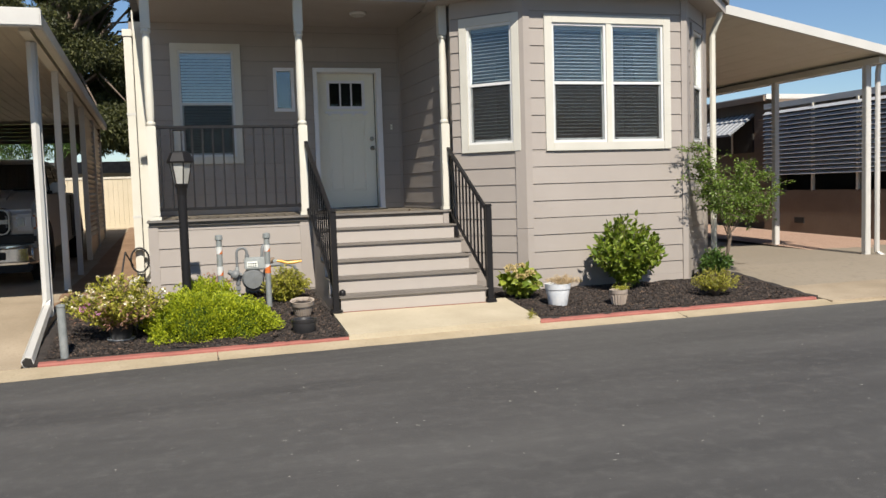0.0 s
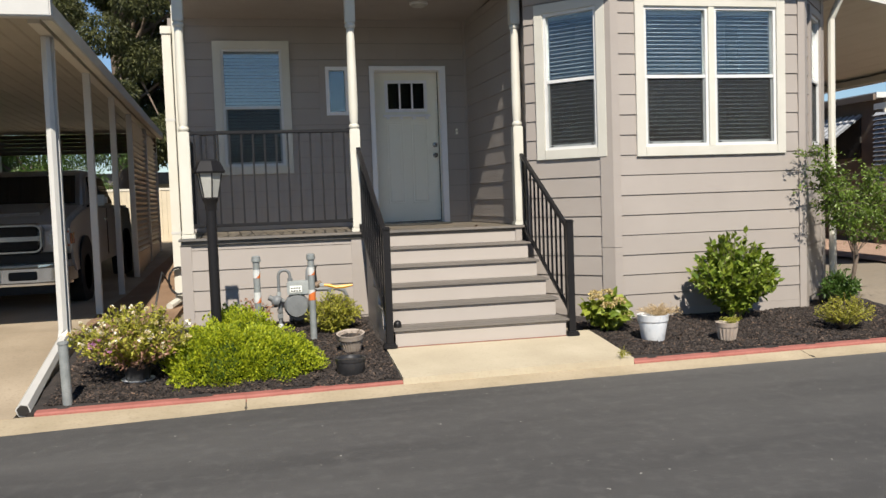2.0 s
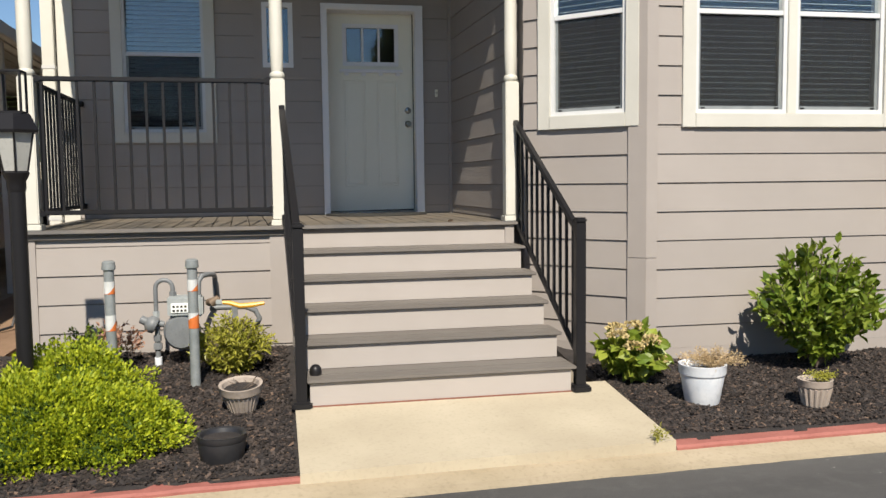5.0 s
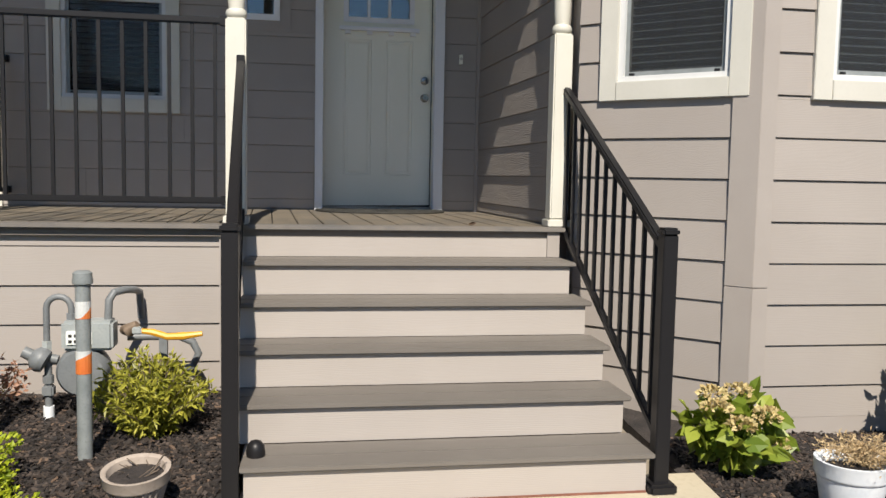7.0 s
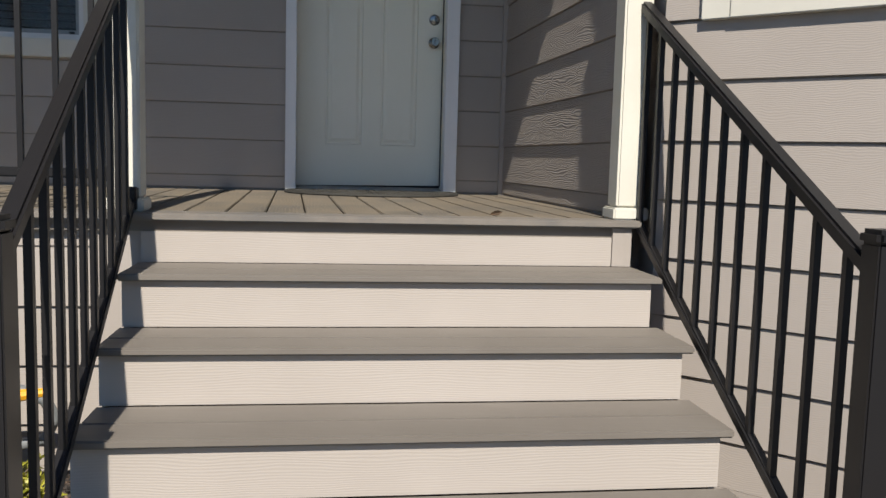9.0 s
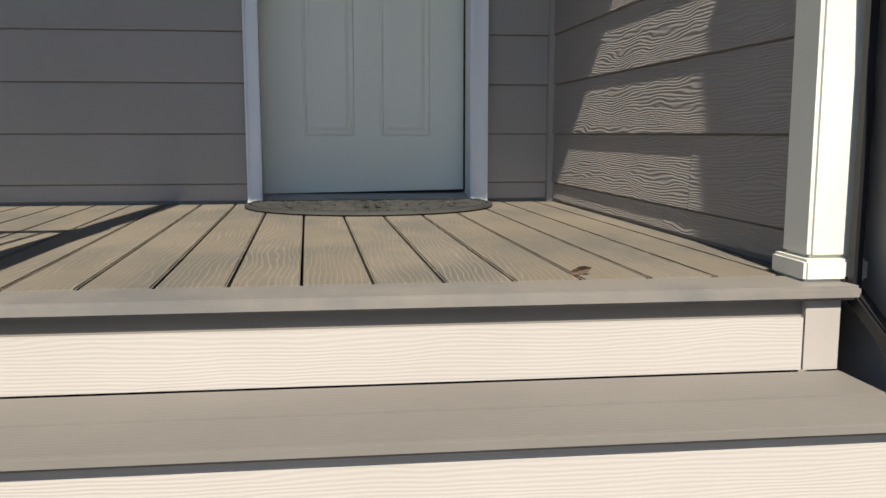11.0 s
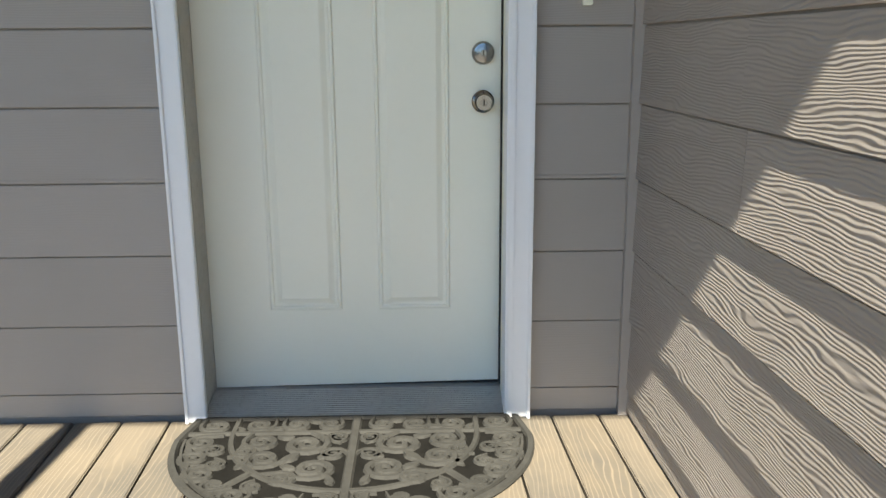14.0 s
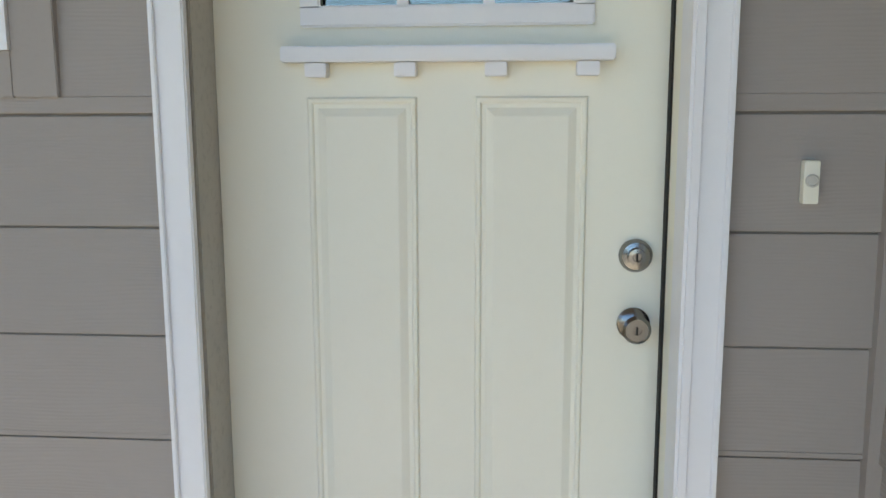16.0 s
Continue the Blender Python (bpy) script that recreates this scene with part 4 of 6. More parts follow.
part("pipe", tube(bmesh.new(), [(11.33, 9.92, 3.24), (11.30, 9.92, 3.05), (11.30, 9.92, 0.26), (11.36, 9.84, 0.18)], 0.04, 8), CARPORT_W, ds)
ds = thing("downspout", (7.98, 9.42, 0.2), "cream downspout at the corner of the house", "downspout")
part("pipe", tube(bmesh.new(), [(8.02, 9.30, 3.80), (8.02, 9.33, 3.72), (7.97, 9.42, 3.5), (7.97, 9.42, 0.3), (8.02, 9.32, 0.24)], 0.042, 8), CREAM, ds)
ds = thing("downspout", (0.16, 11.45, 0.3), "cream boxed downspout with a capped head on the house corner", "downspout")
part("pipe", boxes((0.112, 0.218, 11.39, 11.47, 0.42, 3.66), bevel=0.006), CREAM, ds)
part("head", boxes((0.098, 0.226, 11.375, 11.472, 3.66, 3.76), bevel=0.008), CREAM, ds)
part("elbow", tube(bmesh.new(), [(0.165, 11.43, 0.44), (0.15, 11.40, 0.37), (0.06, 11.18, 0.32)], 0.045, 8), CREAM, ds)
for z in (1.2, 2.6):
    part("strap", boxes((0.106, 0.224, 11.386, 11.474, z, z + 0.03)), CARPORT_W, ds)

# ---- surroundings ----
FENCE = varied("cream_fence_boards", (0.50, 0.44, 0.32), (0.56, 0.49, 0.37), 2, 30, 0.7, 0.2, 0.003)
fence = thing("fence", (-1, 24.6, 0.64), "cream board fence at the end of the path", "fence", kind="structure")
for i in range(60):
    x = -7 + i * 0.13
    part("fence_board", boxes((x, x + 0.126, 24.6, 24.625, 0.62, 2.02)), FENCE, fence)
part("fence_rail", boxes((-7, 0.9, 24.58, 24.64, 2.02, 2.08)), CARPORT, fence)

BROWN = varied("brown_stucco", (0.145, 0.107, 0.08), (0.18, 0.135, 0.10), 1.5, 30, 0.85, 0.3, 0.004)
LOUV = varied("grey_aluminium_louvre", (0.42, 0.44, 0.47), (0.50, 0.52, 0.55), 1, 20, 0.4, 0.05, 0.002, 0.1)
nb = thing("neighbour_house", (15, 15, 0.3), "brown stucco neighbouring home with louvred porch and white flat roof", "house")
part("wall", boxes((13.3, 13.42, 4.5, 15.3, 0.2, 1.16)), BROWN, nb)
part("wall", boxes((13.6, 18.5, 15.3, 25, 0.2, 3.25)), BROWN, nb)
# near-black box paints the shade inside the louvred porch
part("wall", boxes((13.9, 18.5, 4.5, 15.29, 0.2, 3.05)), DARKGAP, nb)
part("roof", boxes((13.33, 18.8, 4.2, 15.35, 3.0, 3.12), (13.4, 18.8, 15.35, 25.3, 3.25, 3.36)), CARPORT_W, nb)
part("roof_edge", boxes((13.28, 13.34, 15.30, 25.2, 3.2, 3.32)), BROWN, nb)
for i in range(16):
    z = 1.54 + i * 0.089
    bm = bmesh.new()
    extrude_poly(bm, [(13.25, 4.6, z), (13.325, 4.6, z + 0.066), (13.33, 4.6, z + 0.06), (13.255, 4.6, z - 0.006)], (0, 10.68, 0))
    part("louvre_slat", bm, LOUV, nb)
for i in range(9):
    y = 5.0 + i * 1.25
    part("louvre_post", boxes((13.3, 13.36, y, y + 0.05, 1.16, 3.0)), CARPORT, nb)
part("rail", boxes((13.3, 13.36, 4.6, 15.3, 1.16, 1.2)), BROWN, nb)
bm = bmesh.new()
extrude_poly(bm, [(13.58, 16.0, 2.97), (13.58, 16.0, 2.93), (12.9, 16.0, 2.46), (12.9, 16.0, 2.5)], (0, 1.7, 0))
aw = part("awning", bm, varied("dull_awning_paint", (0.20, 0.215, 0.23), (0.25, 0.265, 0.28), 1, 20, 0.5), nb)
for i in range(9):
    y = 16.05 + i * 0.19
    bm = bmesh.new()
    extrude_poly(bm, [(13.58, y, 2.985), (12.9, y, 2.515), (12.9, y, 2.50), (13.58, y, 2.97)], (0, 0.08, 0))
    part("awning_rib", bm, LOUV, aw)
wn_ = part("window", boxes((13.56, 13.62, 16.05, 17.6, 2.08, 2.9)), DARKGAP, nb)
part("window_bar", boxes((13.54, 13.58, 16.8, 16.85, 2.08, 2.9)), CARPORT, wn_)
part("vent", boxes((13.29, 13.3, 14.0, 14.3, 0.5, 0.62)), DARKGAP, nb)

opp = thing("house_across_street", (3, -14, 0), "plain tan home across the street", "house")
part("wall", boxes((-9, 0.5, -16, -10.5, -0.05, 3.0)), FENCE, opp)
bm = bmesh.new()
extrude_poly(bm, [(-9.5, -16.4, 3.0), (0.9, -16.4, 3.0), (-4.2, -16.4, 4.6)], (0, 6.4, 0))
part("roof", bm, ROOF, opp)
opp = thing("house_across_street", (11, -14, 0), "plain brown home across the street", "house")
part("wall", boxes((5.5, 17, -16, -10.5, -0.05, 3.0)), BROWN, opp)
bm = bmesh.new()
extrude_poly(bm, [(5.0, -16.4, 3.0), (17.5, -16.4, 3.0), (11.2, -16.4, 4.7)], (0, 6.4, 0))
part("roof", bm, ROOF, opp)

# unseen home, added to keep side light out of the carport
lh = thing("neighbour_house", (-8, 16, 0.3), "unseen cream home added to darken the carport", "house")
part("wall", boxes((-10, -5.75, 9.5, 26, 0.2, 3.2)), FENCE, lh)
part("roof", boxes((-10.3, -5.72, 9.2, 26.3, 3.2, 3.5)), ROOF, lh)
part("window", boxes((-5.76, -5.73, 16, 17.4, 1.3, 2.4)), DARKGAP, lh)
bk = thing("carport_end_screen", (-3.2, 21.1, 2.85), "dark louvred band hung at the end of the carport", "screen", kind="structure")
for i in range(5):
    z = 2.82 + i * 0.09
    bm = bmesh.new()
    extrude_poly(bm, [(-6.0, 21.05, z), (-6.0, 21.12, z + 0.085), (-6.0, 21.125, z + 0.08), (-6.0, 21.055, z - 0.005)], (4.9, 0, 0))
    part("louvre_slat", bm, BROWN, bk)

# ---- plants ----
def leaf_mesh(name, base, way, size, width, material, seed, fold=0.25, shape="diamond"):
    """Many leaves in one mesh: base points, directions, lengths; each leaf is folded along its midrib."""
    r = np.random.RandomState(seed)
    n = len(base)
    way = way / np.linalg.norm(way, axis=1, keepdims=True)
    rnd = r.normal(size=(n, 3))
    s = np.cross(way, rnd)
    s /= np.linalg.norm(s, axis=1, keepdims=True) + 1e-9
    up = np.cross(s, way)
    up *= np.where(up[:, 2:3] < 0, -1, 1)
    L = (size * r.uniform(0.65, 1.2, n))[:, None]
    W = L * width
    if shape == "diamond":
        v = np.stack([base, base + way * L * 0.5 + s * W / 2 + up * L * fold * 0.4, base + way * L, base + way * L * 0.5 - s * W / 2 + up * L * fold * 0.4], 1)
        f = np.array([[0, 1, 2], [0, 2, 3]])
    else:
        v = np.stack([base, base + way * L * 0.28 + s * W * 0.45 + up * L * fold * 0.3, base + way * L * 0.65 + s * W * 0.42 + up * L * fold * 0.35, base + way * L - up * L * 0.08,
                      base + way * L * 0.65 - s * W * 0.42 + up * L * fold * 0.35, base + way * L * 0.28 - s * W * 0.45 + up * L * fold * 0.3, base + way * L * 0.5], 1)
        f = np.array([[0, 1, 6], [1, 2, 6], [2, 3, 6], [3, 4, 6], [4, 5, 6], [5, 0, 6]])
    k = v.shape[1]
    faces = (f[None] + (np.arange(n) * k)[:, None, None]).reshape(-1, 3)
    me = bpy.data.meshes.new(name)
    me.from_pydata(v.reshape(-1, 3).tolist(), [], faces.tolist())
    me.materials.append(material)
    return me


def foliage(name, parent, base, way, size, width, material, seed, fold=0.25, shape="diamond", label=""):
    o = np.array(total(parent))
    ob = new(name, leaf_mesh(name, base - o, way, size, width, material, seed, fold, shape))
    ob.parent = parent
    return tagged(ob, label, kind="stuff")


def dome_points(n, centre, radii, seed, low=0.0, shell=0.75, lumps=0.18):
    """Points in the outer shell of an uneven dome, with outward directions."""
    r = np.random.RandomState(seed)
    d = r.normal(size=(n * 3, 3))
    d /= np.linalg.norm(d, axis=1, keepdims=True)
    d = d[d[:, 2] > low][:n]
    lump = np.array([noise.noise(Vector(q) * 2.3 + Vector((seed, 0, 0))) + 0.6 * noise.noise(Vector(q) * 5.5 + Vector((0, seed, 0))) for q in d])
    rad = (shell + (1 - shell) * r.uniform(0, 1, len(d)) ** 0.6) * (1 + lumps * lump)
    return np.array(centre) + d * rad[:, None] * np.array(radii), d + r.normal(size=d.shape) * 0.45


def shoot_points(n_shoots, per, root, radii, height, seed, spread=1.0, first=0.25, curve=0.3):
    """Leaves along shoots that fan out from a root; also gives the shoots themselves."""
    r = np.random.RandomState(seed)
    base, way, stems = [], [], []
    for i in range(n_shoots):
        a, q = r.uniform(0, 2 * math.pi), math.sqrt(r.uniform(0.02, 1))
        tip = np.array(root) + np.array([math.cos(a) * q * radii[0], math.sin(a) * q * radii[1], height * (1 - 0.45 * q * q) * r.uniform(0.7, 1.08)])
        mid = np.array(root) * 0.5 + tip * 0.5 + np.array([math.cos(a), math.sin(a), 0]) * -0.1 * curve + np.array([0, 0, 0.08 * curve])
        stems.append([tuple(root), tuple(mid), tuple(tip)])
        for k in range(per):
            s = first + (1 - first) * (k + r.uniform(0, 1)) / per
            p = (1 - s) ** 2 * np.array(root) + 2 * s * (1 - s) * mid + s * s * tip
            d = (tip - mid)
            d = d / (np.linalg.norm(d) + 1e-9)
            base.append(p + r.normal(size=3) * 0.008)
            way.append(d * 0.55 + r.normal(size=3) * 0.65 * spread)
    return np.array(base), np.array(way), stems


def twigs(name, parent, stems, radius, material):
    bm = bmesh.new()
    for s in stems:
        tube(bm, s, [radius, radius * 0.8, radius * 0.4], 5, False)
    return part("twig_growth", bm, material, parent, kind="stuff")


BARK = varied("grey_brown_bark", (0.10, 0.075, 0.055), (0.17, 0.13, 0.10), 14, 70, 0.9, 0.6, 0.006)
LIME = leafy("lime_green_leaf", (0.13, 0.195, 0.008), (0.45, 0.485, 0.022), 0.6)
# dark green that paints the shade deep inside the mound
INNER_SHADE = plain("inner_leaf_shade", (0.035, 0.06, 0.012), 1.0, spec=0.1)
DEEP = leafy("deep_green_leaf", (0.03, 0.07, 0.012), (0.09, 0.16, 0.03), 0.35)
MID = leafy("mid_green_leaf", (0.07, 0.125, 0.008), (0.25, 0.31, 0.04), 0.5)
HYD = leafy("hydrangea_leaf", (0.11, 0.17, 0.015), (0.31, 0.35, 0.055), 0.45)
OLIVE = leafy("yellow_green_leaf", (0.15, 0.16, 0.014), (0.46, 0.43, 0.07))
FERN = leafy("soft_green_leaf", (0.06, 0.11, 0.012), (0.17, 0.25, 0.035))
PINK = leafy("pinkish_leaf", (0.24, 0.11, 0.075), (0.46, 0.27, 0.19))
PETAL = leafy("cream_petal", (0.75, 0.70, 0.55), (0.85, 0.82, 0.72))
PINKP = leafy("pink_petal", (0.55, 0.20, 0.45), (0.7, 0.35, 0.6))
DRYF = leafy("dried_flower", (0.36, 0.26, 0.11), (0.60, 0.50, 0.25), 0.7, 0.1)
STRAW = leafy("dry_straw", (0.36, 0.25, 0.13), (0.55, 0.42, 0.25), 0.8, 0.1)
FAR = leafy("far_tree_leaf", (0.016, 0.024, 0.007), (0.10, 0.105, 0.03), 0.6)


def low_bush():
    c = (1.0, 7.80, 0.10)
    b = thing("shrub", c, "mounded lime-green groundcover shrub on the mulch", "shrub")
    for k, (cx, cy, rx, ry, h, n) in enumerate(((0.86, 7.72, 0.50, 0.50, 0.40, 17000), (1.22, 7.72, 0.42, 0.46, 0.30, 11000), (0.98, 8.2, 0.44, 0.45, 0.44, 9000))):
        p, d = dome_points(n, (cx, cy, ground_z(cy)), (rx, ry, h), 21 + k, -0.02, 0.70, 0.36)
        foliage("foliage", b, p, d + np.array([0, 0, 0.3]), 0.027, 0.62, LIME, 31 + k)
        # smooth core fills the mound; its dark colour is the shade between leaves
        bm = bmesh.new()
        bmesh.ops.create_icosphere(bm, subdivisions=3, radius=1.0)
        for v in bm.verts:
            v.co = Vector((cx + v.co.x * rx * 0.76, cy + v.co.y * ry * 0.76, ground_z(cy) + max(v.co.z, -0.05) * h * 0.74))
        part("inner_growth", bm, INNER_SHADE, b)


low_bush()


def pot(name, at, r_top, r_base, h, material, label, rim=0.02, ribs=0, soil=True, tilt=0.0):
    t = thing(name, at, label, "flower pot")
    prof = [(r_base * 0.96, 0.0), (r_base, 0.006), (r_base + (r_top - r_base) * 0.7, h * 0.72), (r_top * 0.955, h * 0.74), (r_top * 0.985, h * 0.78), (r_top * 0.985, h * 0.97), (r_top, h * 0.985), (r_top, h), (r_top - rim * 0.6, h), (r_top - rim, h * 0.97), (r_top - rim * 1.4, h * 0.80)]
    part("body", lathe(bmesh.new(), at, prof, 36), material, t, smooth=True)
    if soil:
        part("soil", lathe(bmesh.new(), at, [(r_top - rim * 1.3, h * 0.82), (r_top * 0.5, h * 0.86), (0.001, h * 0.87)], 20), SOIL, t)
    if ribs:
        bm = bmesh.new()
        for k in range(ribs):
            a = 2 * math.pi * k / ribs
            x, y = math.cos(a), math.sin(a)
            tube(bm, [(at[0] + x * r_base, at[1] + y * r_base, at[2] + 0.01), (at[0] + x * (r_base + (r_top - r_base) * 0.69), at[1] + y * (r_base + (r_top - r_base) * 0.69), at[2] + h * 0.70)], r_base * 2.2 / ribs, 5)
        part("fluting", bm, material, t)
    if tilt:
        t.rotation_euler = (radians(tilt), 0, radians(-14))
    return t


CLAY = varied("weathered_beige_pot", (0.32, 0.265, 0.22), (0.41, 0.345, 0.29), 9, 60, 0.8, 0.2, 0.003)
BLKPOT = varied("black_plastic_pot", (0.018, 0.018, 0.02), (0.03, 0.03, 0.032), 9, 60, 0.4, 0.1, 0.002)
WHTPOT = varied("scuffed_white_plastic", (0.62, 0.66, 0.70), (0.80, 0.81, 0.82), 7, 30, 0.5, 0.1, 0.002)
pot("flower_pot", (1.96, 8.06, ground_z(8.06) + 0.012), 0.13, 0.072, 0.185, CLAY, "beige fluted flower pot with dead stems, leaning on mulch", ribs=26, tilt=9.0)
pot("flower_pot", (1.88, 7.36, ground_z(7.36) + 0.02), 0.128, 0.11, 0.14, BLKPOT, "black plastic flower pot with a pale crust of soil")
d = thing("dead_plant", (1.99, 8.08, 0.3), "dry dead stems in the beige pot", "dead plant")
r_ = random.Random(4)
bm = bmesh.new()
for k in range(12):
    a = r_.uniform(0, 6.3)
    tube(bm, [(1.96 + 0.05 * math.cos(a), 8.06 + 0.05 * math.sin(a), 0.295), (1.96 + 0.08 * math.cos(a + 1), 8.06 + 0.08 * math.sin(a + 1), 0.32 + r_.uniform(0, 0.03))], 0.002, 4)
tube(bm, [(2.0, 8.06, 0.29), (2.04, 8.05, 0.36), (2.06, 8.02, 0.39)], 0.003, 5)
part("twig_growth", bm, BARK, d, kind="stuff")

# flowering shrub in its pot by the driveway
pt = pot("flower_pot", (0.16, 7.62, ground_z(7.62) + 0.035), 0.12, 0.095, 0.15, BLKPOT, "dark plastic pot holding a flowering shrub", soil=True)
part("saucer", lathe(bmesh.new(), (0.16, 7.62, ground_z(7.62) + 0.015), [(0.10, 0.0), (0.13, 0.02), (0.134, 0.028), (0.122, 0.022), (0.095, 0.018)], 32), WHTPOT, pt, "white plastic saucer", True)
fs = thing("flowering_shrub", (0.12, 7.65, 0.26), "loose azalea-like shrub with tan dried flower heads", "shrub")
p, w_, st = shoot_points(150, 40, (0.12, 7.66, 0.17), (0.54, 0.48), 0.56, 41, first=0.3)
foliage("foliage", fs, p, w_, 0.045, 0.42, OLIVE, 42)
p, w_, st2 = shoot_points(50, 20, (0.10, 7.58, 0.17), (0.44, 0.44), 0.42, 43)
foliage("dry_foliage", fs, p, w_, 0.04, 0.45, PINK, 44)
twigs("stems", fs, st, 0.004, BARK)
tips = np.array([s[-1] for s in st])[::3]
r = np.random.RandomState(9)
bp = np.repeat(tips + np.array([0, 0, 0.015]), 9, axis=0)
foliage("blossom", fs, bp[::2], r.normal(size=bp[::2].shape) + np.array([0, 0, 0.6]), 0.032, 0.8, PETAL, 47)
foliage("dried_blossom", fs, bp, r.normal(size=bp.shape) + np.array([0, 0, 0.6]), 0.028, 0.8, DRYF, 45)
bp = np.repeat(np.array([[-0.13, 7.4, 0.48], [-0.10, 7.42, 0.5], [-0.15, 7.45, 0.46], [0.0, 7.35, 0.42]]), 14, axis=0)
foliage("pink_blossom", fs, bp + r.normal(size=bp.shape) * 0.012, r.normal(size=bp.shape), 0.03, 0.8, PINKP, 46)

# small reddish shrub, glossy shrub by the meter
rs = thing("shrub", (0.98, 8.98, 0.23), "small green shrub with pink new growth by the skirt", "shrub")
p, w_, st = shoot_points(36, 22, (0.92, 8.98, 0.22), (0.24, 0.2), 0.36, 51)
foliage("foliage", rs, p, w_, 0.04, 0.5, MID, 52)
twigs("stems", rs, st, 0.004, BARK)
p, w_, st = shoot_points(34, 16, (1.10, 9.02, 0.25), (0.2, 0.14), 0.36, 53, first=0.55)
foliage("pink_growth", rs, p, w_, 0.035, 0.5, PINK, 54)
ms = thing("shrub", (1.87, 8.78, 0.2), "yellow-green narrow-leaved shrub beside the gas meter", "shrub")
p, w_, st = shoot_points(150, 34, (1.88, 8.80, 0.19), (0.28, 0.23), 0.44, 55, first=0.22)
foliage("foliage", ms, p, w_, 0.05, 0.30, OLIVE, 56)
twigs("stems", ms, st, 0.0045, BARK)

# hydrangea
hy = thing("hydrangea", (4.5, 8.2, 0.16), "green hydrangea with browning flower heads on mulch", "shrub")
p, w_, st = shoot_points(40, 11, (4.5, 8.22, 0.16), (0.25, 0.23), 0.36, 61, 0.9)
foliage("foliage", hy, p, w_ + np.array([0, -0.25, -0.25]), 0.105, 0.66, HYD, 62, 0.2, "oval")
twigs("stems", hy, st, 0.004, BARK)
r = np.random.RandomState(63)
for k, (x, y, z) in enumerate(((4.36, 8.08, 0.49), (4.46, 8.05, 0.42), (4.60, 8.08, 0.45), (4.52, 8.20, 0.53), (4.68, 8.12, 0.31), (4.40, 8.2, 0.52))):
    d3 = r.normal(size=(90, 3))
    d3 /= np.linalg.norm(d3, axis=1, keepdims=True)
    d3[:, 2] = np.abs(d3[:, 2])
    foliage("flower_head", hy, np.array([x, y, z]) + d3 * np.array([0.05, 0.05, 0.03]), d3 + r.normal(size=d3.shape) * 0.5, 0.03, 0.8, DRYF, 64 + k)

# white bucket pot with straw, small pot, big glossy shrub
pot("flower_pot", (4.79, 7.75, ground_z(7.75) + 0.005), 0.148, 0.105, 0.25, WHTPOT, "scuffed white plastic bucket pot with a dead plant")
dp = thing("dead_plant", (4.86, 7.72, 0.34), "tan dried plant drooping over the bucket rim", "dead plant")
p, w_, st = shoot_points(70, 20, (4.86, 7.76, 0.32), (0.24, 0.19), 0.14, 71, 1.0)
foliage("dry_foliage", dp, p, w_, 0.022, 0.3, STRAW, 72)
twigs("stems", dp, st, 0.0016, STRAW)
pot("flower_pot", (5.45, 7.56, ground_z(7.56) + 0.01), 0.105, 0.07, 0.17, CLAY, "small beige flower pot with a trailing plant", ribs=18)
sp_ = thing("potted_plant", (5.45, 7.56, 0.26), "small trailing grey-green plant in the beige pot", "plant")
p, w_, st = shoot_points(26, 14, (5.49, 7.56, 0.25), (0.13, 0.1), 0.07, 73)
foliage("foliage", sp_, p, w_, 0.022, 0.4, OLIVE, 74)
bs = thing("shrub", (5.97, 8.25, 0.17), "glossy mid-green broad-leaved shrub before the bay", "shrub")
p, w_, st = shoot_points(180, 26, (5.93, 8.24, 0.17), (0.50, 0.33), 0.86, 81, 1.0, 0.2)
foliage("foliage", bs, p, w_ + np.array([0, -0.1, 0.25]), 0.082, 0.55, MID, 82, 0.25, "oval")
twigs("stems", bs, st, 0.006, BARK)
for k, (x, y, rx, h, m_, sz, lab) in enumerate(((6.76, 7.62, 0.30, 0.36, OLIVE, 0.03, "low rounded yellow-green shrub at the bed's edge"), (7.34, 8.45, 0.22, 0.42, DEEP, 0.055, "dark green leafy plant under the small tree"))):
    s_ = thing("shrub", (x, y, ground_z(y)), lab, "shrub")
    p, w_, st = shoot_points(110, 26, (x, y, ground_z(y)), (rx, rx * 0.9), h, 90 + k, 1.0, 0.4)
    foliage("foliage", s_, p, w_, sz, 0.42, m_, 93 + k)
    twigs("stems", s_, st, 0.004, BARK)
pot("flower_pot", (7.36, 8.62, ground_z(8.62)), 0.16, 0.12, 0.2, BLKPOT, "dark plastic pot under the small tree")


